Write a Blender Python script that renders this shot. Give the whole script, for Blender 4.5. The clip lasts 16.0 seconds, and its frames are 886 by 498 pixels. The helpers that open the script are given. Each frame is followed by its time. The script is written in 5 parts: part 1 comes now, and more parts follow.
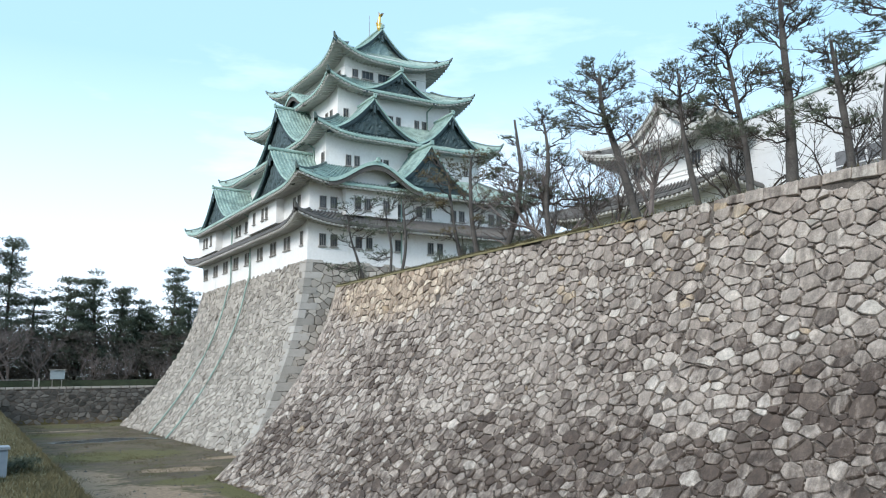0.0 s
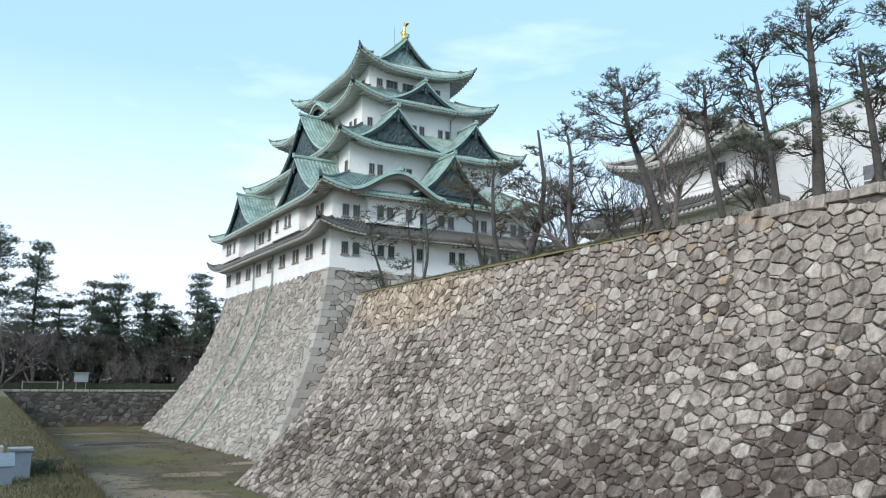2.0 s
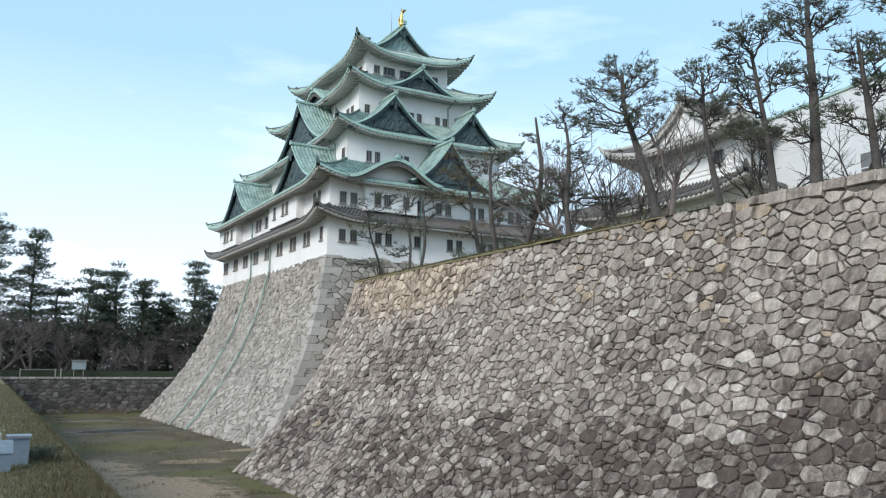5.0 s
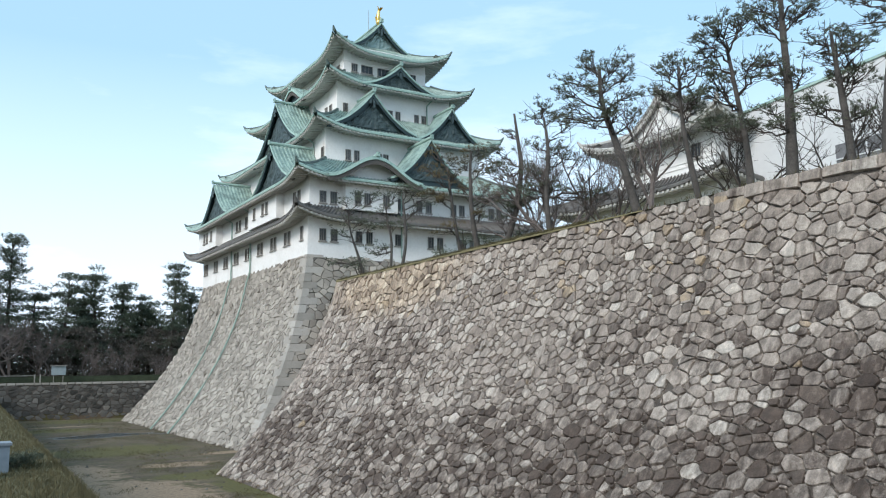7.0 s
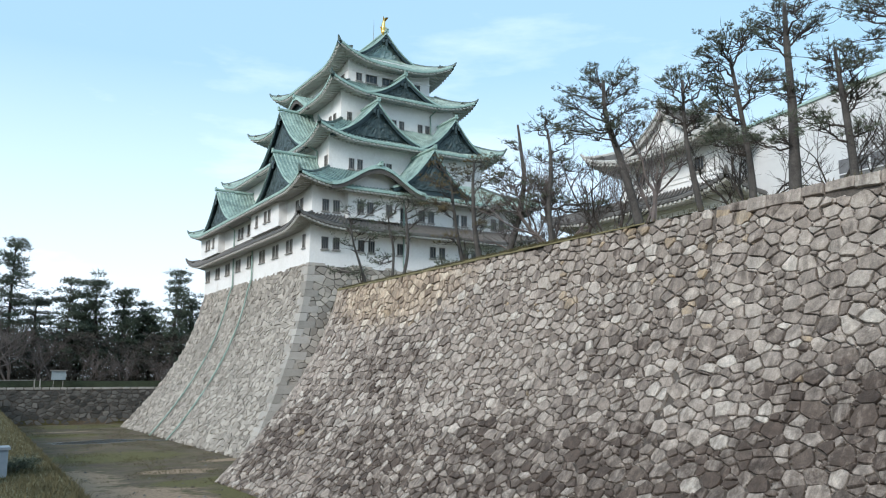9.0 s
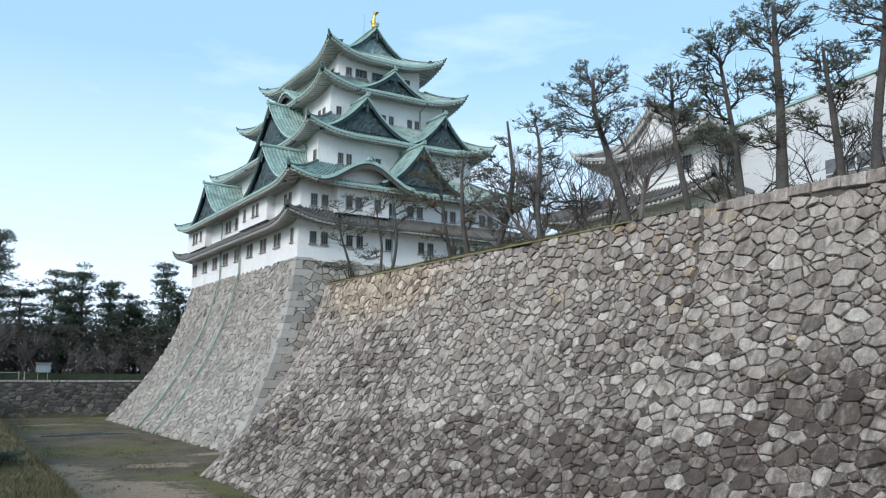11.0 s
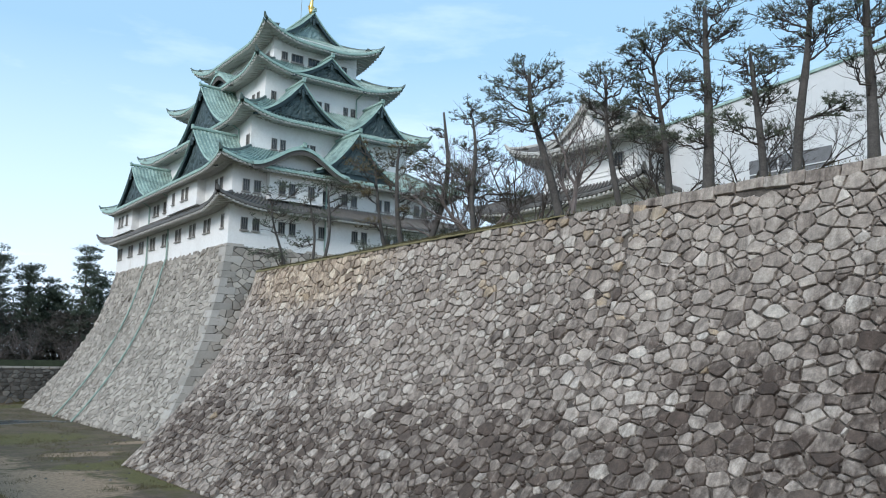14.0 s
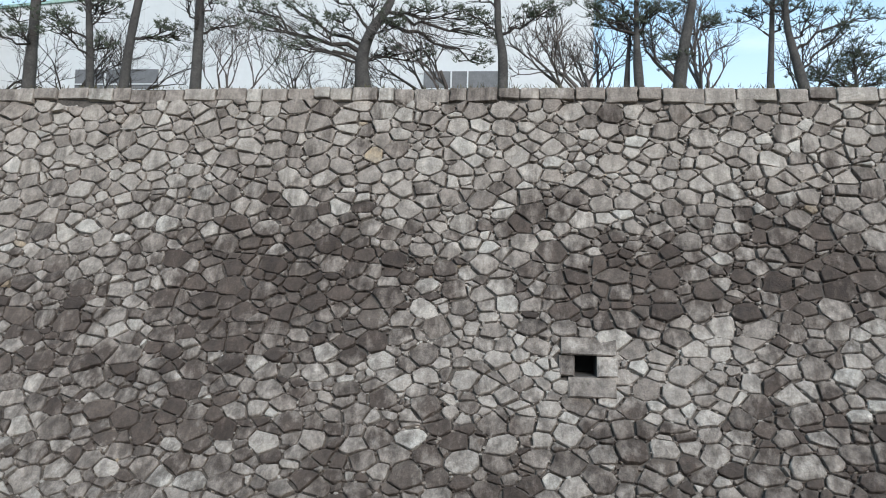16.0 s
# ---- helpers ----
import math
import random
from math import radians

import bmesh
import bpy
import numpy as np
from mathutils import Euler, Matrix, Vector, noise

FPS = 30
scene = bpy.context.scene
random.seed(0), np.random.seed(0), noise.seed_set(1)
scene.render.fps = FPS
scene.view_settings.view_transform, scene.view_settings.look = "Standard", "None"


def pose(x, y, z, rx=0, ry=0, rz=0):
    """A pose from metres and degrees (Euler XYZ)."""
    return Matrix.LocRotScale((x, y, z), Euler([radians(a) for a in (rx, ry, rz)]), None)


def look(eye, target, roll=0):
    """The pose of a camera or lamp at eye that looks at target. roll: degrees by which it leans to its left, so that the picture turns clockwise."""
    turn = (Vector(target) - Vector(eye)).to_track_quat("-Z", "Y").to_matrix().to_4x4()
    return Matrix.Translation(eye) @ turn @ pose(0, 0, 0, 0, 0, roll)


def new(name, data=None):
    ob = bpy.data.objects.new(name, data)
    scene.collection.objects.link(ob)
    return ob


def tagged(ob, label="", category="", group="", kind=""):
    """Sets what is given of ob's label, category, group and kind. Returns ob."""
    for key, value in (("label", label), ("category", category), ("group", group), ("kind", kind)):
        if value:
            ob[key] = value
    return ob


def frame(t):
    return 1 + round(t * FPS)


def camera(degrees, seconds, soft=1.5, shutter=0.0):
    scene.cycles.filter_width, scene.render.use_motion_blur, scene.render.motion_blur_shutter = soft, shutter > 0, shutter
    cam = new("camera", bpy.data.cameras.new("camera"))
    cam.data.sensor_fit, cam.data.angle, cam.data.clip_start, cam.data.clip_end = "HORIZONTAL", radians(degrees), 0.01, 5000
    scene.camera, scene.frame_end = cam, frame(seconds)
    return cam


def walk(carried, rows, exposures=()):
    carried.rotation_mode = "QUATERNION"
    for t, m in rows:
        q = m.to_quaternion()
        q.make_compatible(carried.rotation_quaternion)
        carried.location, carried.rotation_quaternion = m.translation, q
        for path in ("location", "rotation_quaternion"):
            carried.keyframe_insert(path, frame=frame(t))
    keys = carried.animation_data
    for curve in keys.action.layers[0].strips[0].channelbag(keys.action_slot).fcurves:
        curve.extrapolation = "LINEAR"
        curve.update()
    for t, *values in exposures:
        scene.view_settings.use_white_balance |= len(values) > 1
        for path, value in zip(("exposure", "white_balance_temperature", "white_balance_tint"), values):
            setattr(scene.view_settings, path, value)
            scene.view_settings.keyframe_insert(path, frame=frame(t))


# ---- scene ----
import itertools

EYE = (0.0, 0.0, 7.4)
# seconds, and the turn of the camera in degrees; it stands on the bank and turns on the spot
TURNS = [
    (0.0, 98.69, 0.51, -31.47),
    (0.5, 100.01, -1.01, -32.39),
    (1.0, 99.61, -0.19, -31.50),
    (1.5, 99.00, -0.02, -30.85),
    (2.0, 99.35, -0.51, -30.08),
    (2.5, 99.67, -0.28, -30.78),
    (3.0, 98.82, -0.51, -30.47),
    (3.5, 98.86, -0.45, -30.17),
    (6.0, 97.85, -0.37, -30.76),
    (6.5, 97.44, 0.21, -31.57),
    (7.0, 98.29, 0.75, -31.42),
    (7.5, 98.99, 0.59, -31.49),
    (8.0, 98.96, 0.91, -30.93),
    (8.5, 98.73, 0.40, -31.27),
    (9.0, 98.99, -0.03, -31.40),
    (9.5, 99.35, -0.23, -31.45),
    (10.0, 98.76, -0.50, -31.90),
    (12.5, 98.76, -0.49, -32.56),
    (13.0, 98.78, -0.55, -32.75),
    (13.5, 98.10, -0.47, -32.66),
    (14.0, 98.07, -1.09, -37.13),
    (14.5, 96.85, -1.96, -47.96),
    (15.0, 94.94, -2.24, -59.60),
    (15.5, 94.44, -0.96, -71.48),
    (16.0, 93.30, -1.70, -83.07),
]
cam = camera(57.22, 16.0, soft=1.1)
# seconds, stops, white balance: the clip starts bright, settles, and cools a little later on
EXPOSURES = [(0.0, 0.80, 6100, 10), (1.0, 0.74, 6120, 10), (2.0, 0.68, 6150, 10), (3.5, 0.61, 6180, 10), (9.5, 0.59, 6180, 10), (10.0, 0.53, 5980, 10),
             (12.5, 0.50, 5950, 10), (14.0, 0.46, 5950, 10), (15.0, 0.51, 6030, 10), (16.0, 0.58, 6080, 10)]
walk(cam, [(t, pose(*EYE, a, b, c)) for t, a, b, c in TURNS], EXPOSURES)

# ---- light ----
SUN_EL, SUN_AZ = 32.0, 245.0   # degrees above the horizon; clockwise from north
world = bpy.data.worlds.new("sky")
scene.world = world
world.use_nodes = True
wn, wl = world.node_tree.nodes, world.node_tree.links
wn.clear()
sky = wn.new("ShaderNodeTexSky")
sky.sky_type, sky.sun_disc = "NISHITA", False
sky.sun_elevation, sky.sun_rotation = radians(SUN_EL), radians(SUN_AZ)
sky.air_density, sky.dust_density, sky.ozone_density = 1.0, 1.2, 1.6
geo_in = wn.new("ShaderNodeTexCoord")
cloud_map = wn.new("ShaderNodeMapping")
cloud_map.inputs["Scale"].default_value = (1.3, 1.3, 5.5)
cloud = wn.new("ShaderNodeTexNoise")
cloud.inputs["Scale"].default_value, cloud.inputs["Detail"].default_value, cloud.inputs["Roughness"].default_value = 2.2, 8.0, 0.58
cloud_ramp = wn.new("ShaderNodeValToRGB")
cloud_ramp.color_ramp.elements[0].position, cloud_ramp.color_ramp.elements[1].position = 0.52, 0.95
sep = wn.new("ShaderNodeSeparateXYZ")
haze = wn.new("ShaderNodeMapRange")
haze.inputs["From Min"].default_value, haze.inputs["From Max"].default_value = 0.02, 0.36
haze.inputs["To Min"].default_value, haze.inputs["To Max"].default_value = 1.0, 0.0
both = wn.new("ShaderNodeMath")
both.operation, both.use_clamp = "ADD", True
mixer = wn.new("ShaderNodeMix")
mixer.data_type = "RGBA"
mixer.inputs[7].default_value = (5.6, 6.3, 6.9, 1)
back = wn.new("ShaderNodeBackground")
back.inputs["Strength"].default_value = 0.14
out = wn.new("ShaderNodeOutputWorld")
wl.new(geo_in.outputs["Generated"], cloud_map.inputs[0])
wl.new(cloud_map.outputs[0], cloud.inputs["Vector"])
wl.new(cloud.outputs["Fac"], cloud_ramp.inputs[0])
wl.new(geo_in.outputs["Generated"], sep.inputs[0])
wl.new(sep.outputs["Z"], haze.inputs["Value"])
wl.new(cloud_ramp.outputs[0], both.inputs[0])
wl.new(haze.outputs[0], both.inputs[1])
wl.new(both.outputs[0], mixer.inputs[0])
thin = wn.new("ShaderNodeMix")   # thin high haze that pales the blue
thin.data_type = "RGBA"
thin.inputs[0].default_value = 0.72
thin.inputs[7].default_value = (2.75, 4.25, 5.2, 1)
wl.new(sky.outputs[0], thin.inputs[6])
wl.new(thin.outputs[2], mixer.inputs[6])
wl.new(mixer.outputs[2], back.inputs["Color"])
wl.new(back.outputs[0], out.inputs["Surface"])
sun = new("sun", bpy.data.lights.new("sun", "SUN"))
sun.data.energy, sun.data.angle, sun.data.color = 2.1, radians(22), (1.0, 0.92, 0.82)
_az, _el = radians(SUN_AZ), radians(SUN_EL)
sun.matrix_world = look((math.sin(_az) * math.cos(_el) * 100, math.cos(_az) * math.cos(_el) * 100, math.sin(_el) * 100), (0, 0, 0))

# ---- materials ----
def material(name, dark, light, scale=2.0, rough=0.85, metal=0.0, bump=0.0, fine=18.0, island=0.0, per_object=0.0, stain=None, stain_scale=0.15, stain_from=0.5):
    """Two colours mixed by noise at two sizes, an optional stain of a third colour, and relief."""
    m = bpy.data.materials.new(name)
    m.use_nodes = True
    n, l = m.node_tree.nodes, m.node_tree.links
    bsdf = n["Principled BSDF"]
    bsdf.inputs["Roughness"].default_value, bsdf.inputs["Metallic"].default_value = rough, metal
    co = n.new("ShaderNodeTexCoord")
    pos = n.new("ShaderNodeNewGeometry")
    a, b = n.new("ShaderNodeTexNoise"), n.new("ShaderNodeTexNoise")
    for k, s in ((a, scale), (b, fine)):
        k.inputs["Scale"].default_value, k.inputs["Detail"].default_value, k.inputs["Roughness"].default_value = s, 4.0, 0.6
        l.new(pos.outputs["Position"], k.inputs["Vector"])
    mid = n.new("ShaderNodeMath")
    mid.operation = "MULTIPLY_ADD"
    mid.inputs[1].default_value = 0.45
    l.new(b.outputs["Fac"], mid.inputs[0])
    half = n.new("ShaderNodeMath")
    half.operation = "MULTIPLY"
    half.inputs[1].default_value = 0.55
    l.new(a.outputs["Fac"], half.inputs[0])
    l.new(half.outputs[0], mid.inputs[2])
    value = mid.outputs[0]
    spread = n.new("ShaderNodeMapRange")
    spread.inputs["From Min"].default_value, spread.inputs["From Max"].default_value = 0.34, 0.66
    l.new(value, spread.inputs["Value"])
    value = spread.outputs[0]
    for amount, source in ((island, "island"), (per_object, "object")):
        if amount:
            if source == "island":
                rnd = pos.outputs["Random Per Island"]
            else:
                rnd = n.new("ShaderNodeObjectInfo").outputs["Random"]
            mul = n.new("ShaderNodeMix")
            mul.inputs[0].default_value = amount
            l.new(value, mul.inputs[2])
            l.new(rnd, mul.inputs[3])
            value = mul.outputs[0]
    mix = n.new("ShaderNodeMix")
    mix.data_type = "RGBA"
    mix.inputs[6].default_value, mix.inputs[7].default_value = (*dark, 1), (*light, 1)
    l.new(value, mix.inputs[0])
    colour = mix.outputs[2]
    if stain:
        s = n.new("ShaderNodeTexNoise")
        s.inputs["Scale"].default_value, s.inputs["Detail"].default_value, s.inputs["Roughness"].default_value = stain_scale, 5.0, 0.62
        l.new(pos.outputs["Position"], s.inputs["Vector"])
        r = n.new("ShaderNodeMapRange")
        r.inputs["From Min"].default_value, r.inputs["From Max"].default_value = stain_from, stain_from + 0.14
        l.new(s.outputs["Fac"], r.inputs["Value"])
        over = n.new("ShaderNodeMix")
        over.data_type = "RGBA"
        over.inputs[7].default_value = (*stain, 1)
        l.new(r.outputs[0], over.inputs[0])
        l.new(colour, over.inputs[6])
        colour = over.outputs[2]
    l.new(colour, bsdf.inputs["Base Color"])
    if bump:
        bp = n.new("ShaderNodeBump")
        bp.inputs["Strength"].default_value, bp.inputs["Distance"].default_value = 0.6, bump
        l.new(mid.outputs[0], bp.inputs["Height"])
        l.new(bp.outputs[0], bsdf.inputs["Normal"])
    return m


PLASTER = material("white plaster", (0.66, 0.655, 0.64), (0.76, 0.76, 0.75), 0.5, 0.9, fine=4.0, stain=(0.60, 0.58, 0.55), stain_scale=0.35, stain_from=0.60)
COPPER = material("verdigris copper", (0.12, 0.185, 0.172), (0.39, 0.51, 0.46), 0.8, 0.6, 0.1, fine=5.0, stain=(0.14, 0.20, 0.185), stain_scale=0.7, stain_from=0.53)
COPPER_PALE = material("pale verdigris", (0.20, 0.31, 0.275), (0.40, 0.53, 0.47), 1.2, 0.6, 0.1, fine=8.0)
COPPER_DARK = material("dark green copper", (0.020, 0.036, 0.042), (0.042, 0.07, 0.075), 1.5, 0.5, 0.2, fine=8.0)
COPPER_RELIEF = material("grey green copper relief", (0.020, 0.034, 0.038), (0.072, 0.105, 0.105), 2.5, 0.55, 0.2, fine=9.0)
# hip ridges, a darker tone than the roof sheet
COPPER_RIDGE = material("dark ridge copper", (0.04, 0.06, 0.06), (0.17, 0.23, 0.21), 1.4, 0.55, 0.15, fine=7.0)
COPPER_FACE = material("weathered grey green copper sheet", (0.19, 0.27, 0.265), (0.36, 0.46, 0.44), 1.8, 0.55, 0.15, fine=8.0)
GREY_TILE = material("grey roof tile", (0.055, 0.052, 0.05), (0.16, 0.152, 0.142), 0.9, 0.7, fine=6.0, island=0.4)
DARK_WOOD = material("dark weathered timber", (0.05, 0.045, 0.04), (0.11, 0.10, 0.09), 3.0, 0.8, fine=20.0)
# limewash greyed so that its colour carries the shade under the eaves
SOFFIT = material("limewashed eave toned for shade", (0.36, 0.36, 0.335), (0.50, 0.49, 0.465), 0.8, 0.9, fine=5.0)
FRAME = material("weathered window frame", (0.16, 0.15, 0.135), (0.30, 0.29, 0.27), 2.0, 0.8, fine=12.0)
GLASS = material("dark window", (0.018, 0.022, 0.026), (0.035, 0.04, 0.045), 2.0, 0.12, fine=5.0)
GOLD = material("gilded bronze", (0.75, 0.46, 0.10), (0.95, 0.68, 0.22), 3.0, 0.3, 0.85, fine=12.0)
PIPE = material("green copper pipe", (0.16, 0.24, 0.21), (0.30, 0.39, 0.34), 1.5, 0.6, 0.1, fine=10.0)
JOINT = material("packed wall rubble", (0.038, 0.032, 0.028), (0.135, 0.117, 0.10), 2.0, 0.95, bump=0.05, fine=14.0)


def ground_material():
    """Damp earth with moss, bare tan patches and a shallow puddle, each with a ragged edge."""
    m = bpy.data.materials.new("moat earth")
    m.use_nodes = True
    n, l = m.node_tree.nodes, m.node_tree.links
    bsdf = n["Principled BSDF"]
    pos = n.new("ShaderNodeNewGeometry")

    def noise_at(scale, detail=5.0):
        k = n.new("ShaderNodeTexNoise")
        k.inputs["Scale"].default_value, k.inputs["Detail"].default_value, k.inputs["Roughness"].default_value = scale, detail, 0.65
        l.new(pos.outputs["Position"], k.inputs["Vector"])
        return k.outputs["Fac"]

    def span(v, a, b, c=0.0, d=1.0):
        k = n.new("ShaderNodeMapRange")
        for key, val in (("From Min", a), ("From Max", b), ("To Min", c), ("To Max", d)):
            k.inputs[key].default_value = val
        l.new(v, k.inputs["Value"])
        return k.outputs[0]

    def blend(fac, first, second):
        k = n.new("ShaderNodeMix")
        k.data_type = "RGBA"
        l.new(fac, k.inputs[0])
        for i, c in ((6, first), (7, second)):
            if isinstance(c, tuple):
                k.inputs[i].default_value = (*c, 1)
            else:
                l.new(c, k.inputs[i])
        return k.outputs[2]

    def patch(centre, size, ragged):
        a = n.new("ShaderNodeVectorMath")
        a.operation = "SUBTRACT"
        l.new(pos.outputs["Position"], a.inputs[0])
        a.inputs[1].default_value = (*centre, 0)
        b = n.new("ShaderNodeVectorMath")
        b.operation = "DIVIDE"
        l.new(a.outputs[0], b.inputs[0])
        b.inputs[1].default_value = (*size, 50)
        c = n.new("ShaderNodeVectorMath")
        c.operation = "LENGTH"
        l.new(b.outputs[0], c.inputs[0])
        d = n.new("ShaderNodeMath")
        l.new(c.outputs["Value"], d.inputs[0])
        l.new(span(ragged, 0.25, 0.75, -0.5, 0.5), d.inputs[1])
        return span(d.outputs[0], 0.75, 1.05, 1.0, 0.0)
    mid, small, grit = noise_at(0.22, 8.0), noise_at(0.6, 8.0), noise_at(4.0, 8.0)
    colour = blend(span(mid, 0.38, 0.62), (0.072, 0.053, 0.035), (0.135, 0.101, 0.066))
    colour = blend(span(small, 0.46, 0.62), colour, (0.075, 0.066, 0.022))
    for centre, size in PATCHES_TAN:
        colour = blend(patch(centre, size, small), colour, (0.27, 0.197, 0.13))
    for centre, size in PATCHES_MOSS:
        colour = blend(patch(centre, size, small), colour, (0.095, 0.085, 0.024))
    wet = patch(PUDDLE[0], PUDDLE[1], mid)
    colour = blend(wet, colour, (0.05, 0.047, 0.042))
    dust = n.new("ShaderNodeMix")
    dust.data_type, dust.blend_type = "RGBA", "MULTIPLY"
    dust.inputs[0].default_value = 1.0
    l.new(colour, dust.inputs[6])
    l.new(span(grit, 0.3, 0.7, 0.6, 1.3), dust.inputs[7])
    l.new(dust.outputs[2], bsdf.inputs["Base Color"])
    l.new(span(wet, 0.0, 1.0, 0.95, 0.25), bsdf.inputs["Roughness"])
    bump = n.new("ShaderNodeBump")
    bump.inputs["Strength"].default_value, bump.inputs["Distance"].default_value = 0.5, 0.06
    l.new(grit, bump.inputs["Height"])
    l.new(bump.outputs[0], bsdf.inputs["Normal"])
    return m


PATCHES_TAN = [((9.3, 66.0), (2.6, 7.0)), ((10.5, 53.0), (5.0, 8.0)), ((16.8, 68.0), (3.2, 1.8)), ((22.7, 75.0), (2.5, 1.4)), ((14.5, 124.0), (4.5, 1.2)), ((9.0, 40.0), (4.5, 12.0))]
PATCHES_MOSS = [((14.5, 83.0), (7.0, 5.5)), ((20.0, 136.0), (9.0, 5.0)), ((15.5, 60.0), (2.8, 2.2)), ((18.5, 61.0), (1.8, 2.6)), ((13.0, 116.0), (6.0, 4.0)), ((17.5, 52.0), (2.0, 6.0))]
PUDDLE = ((17.0, 103.5), (6.5, 3.4))
GROUND = ground_material()
TURF = material("dry winter turf", (0.07, 0.066, 0.028), (0.15, 0.132, 0.06), 0.8, 0.95, bump=0.05, fine=12.0)
SHED = material("white sheet cladding", (0.53, 0.54, 0.545), (0.60, 0.61, 0.615), 0.15, 0.5, fine=2.0)


# ---- builders ----
def mesh_object(name, verts, faces, mat, parent=None, label="", smooth=False):
    me = bpy.data.meshes.new(name)
    me.from_pydata([tuple(v) for v in verts], [], faces)
    me.materials.append(mat)
    if smooth:
        me.polygons.foreach_set("use_smooth", [True] * len(me.polygons))
    me.update()
    ob = new(name, me)
    if parent is not None:
        ob.parent = parent
    if label:
        tagged(ob, label)
    return ob


def empty(name, at=(0, 0, 0), **tags):
    ob = new(name)
    ob.location = at
    ob.empty_display_size = 0.2
    bpy.context.view_layer.update()
    return tagged(ob, **tags)


class Solid:
    """Gathers vertices and faces of one mesh."""

    def __init__(self):
        self.v, self.f = [], []

    def add(self, verts, faces):
        k = len(self.v)
        self.v += [tuple(p) for p in verts]
        self.f += [tuple(i + k for i in q) for q in faces]
        return self

    def box(self, x0, x1, y0, y1, z0, z1):
        p = [(x, y, z) for z in (z0, z1) for y in (y0, y1) for x in (x0, x1)]
        return self.add(p, [(0, 2, 3, 1), (4, 5, 7, 6), (0, 1, 5, 4), (2, 6, 7, 3), (0, 4, 6, 2), (1, 3, 7, 5)])

    def obox(self, o, a, b, c):
        """Box from corner o along the three vectors."""
        o, a, b, c = Vector(o), Vector(a), Vector(b), Vector(c)
        p = [o + i * a + j * b + k * c for k in (0, 1) for j in (0, 1) for i in (0, 1)]
        return self.add(p, [(0, 2, 3, 1), (4, 5, 7, 6), (0, 1, 5, 4), (2, 6, 7, 3), (0, 4, 6, 2), (1, 3, 7, 5)])

    def tube(self, pts, radii, sides=8, cap=True):
        pts = [Vector(p) for p in pts]
        rings, ref = [], Vector((0.31, 0.23, 0.92))
        for i, p in enumerate(pts):
            d = (pts[min(i + 1, len(pts) - 1)] - pts[max(i - 1, 0)]).normalized()
            u = d.cross(ref if abs(d.dot(ref)) < 0.95 else Vector((1, 0, 0))).normalized()
            w = d.cross(u)
            rings.append([p + (u * math.cos(2 * math.pi * s / sides) + w * math.sin(2 * math.pi * s / sides)) * radii[i] for s in range(sides)])
        verts = [q for r in rings for q in r]
        faces = [(i * sides + s, i * sides + (s + 1) % sides, (i + 1) * sides + (s + 1) % sides, (i + 1) * sides + s) for i in range(len(pts) - 1) for s in range(sides)]
        if cap:
            faces += [tuple(range(sides))[::-1], tuple((len(pts) - 1) * sides + s for s in range(sides))]
        return self.add(verts, faces)

    def grid(self, rows):
        """Faces between equally long rows of points."""
        n = len(rows[0])
        return self.add([p for r in rows for p in r], [(i * n + j, i * n + j + 1, (i + 1) * n + j + 1, (i + 1) * n + j) for i in range(len(rows) - 1) for j in range(n - 1)])

    def make(self, name, mat, parent=None, label="", smooth=False):
        return mesh_object(name, self.v, self.f, mat, parent, label, smooth)


# ---- ground, moat and terrace ----
def bank_edge(y):
    return 1.45 + 0.023 * y


BANK, TERRACE = 5.8, 14.3
g_rows = []
for y in [-3500, -400, -120, -60, -30, -15, -5, 2, 8, 14, 20, 30, 40, 55, 70, 85, 100, 115, 130, 142.6, 143.2, 150, 165, 190, 260, 600, 3500]:
    e = bank_edge(max(-60, min(143, y)))
    row = []
    for x in [-3500, -300, -60, -20, -8, -3, e - 0.6, e, e + 0.9, e + 3, 8, 13, 18, 24, 30, 40, 60, 80, 110, 112, 300, 3500]:
        inside = e + 0.5 < x < 111 and -100 < y < 142.9
        row.append((x, y, (0.12 * noise.noise(Vector((x * 0.12, y * 0.12, 3))) if inside and x < 60 else 0.0) if inside else BANK))
    g_rows.append(row)
ground = Solid().grid(g_rows).make("ground", GROUND)
tagged(ground, "damp brown moat bed with moss and bare earth", "ground", kind="structure")


def terrace_batter(h):
    return 0.22 * h + 0.030 * h * h


def terrace_x(z):
    return 26.66 - terrace_batter(TERRACE - z)


def base_batter(h):
    return 0.12 * h + 0.0178 * h * h


TX0, TX1, TY0, TY1, TBASE = 33.05, 61.2, 82.0, 123.7, 19.75
levels = [TERRACE * i / 16 for i in range(17)]
s = Solid()
HOLE_Y, HOLE_Z = (-1.50, -0.93), (5.36, 5.87)
below, above = [z for z in levels if z < HOLE_Z[0]] + [HOLE_Z[0]], [HOLE_Z[1]] + [z for z in levels if z > HOLE_Z[1]]
for y0, y1, zs in ((-60, HOLE_Y[0], levels), (HOLE_Y[0], HOLE_Y[1], below), (HOLE_Y[0], HOLE_Y[1], above), (HOLE_Y[1], 59.6, levels)):
    s.grid([[(terrace_x(z) + 0.06, y0, z) for z in zs], [(terrace_x(z) + 0.06, y1, z) for z in zs]])
s.grid([[(terrace_x(z) + 0.06, 59.6, z) for z in levels], [(36.5, 84.0, z) for z in levels]])
terrace_wall = s.make("wall_terrace", JOINT)
tagged(terrace_wall, "battered dry-stone terrace wall of fitted grey boulders", "stone wall", kind="structure")
top = Solid()
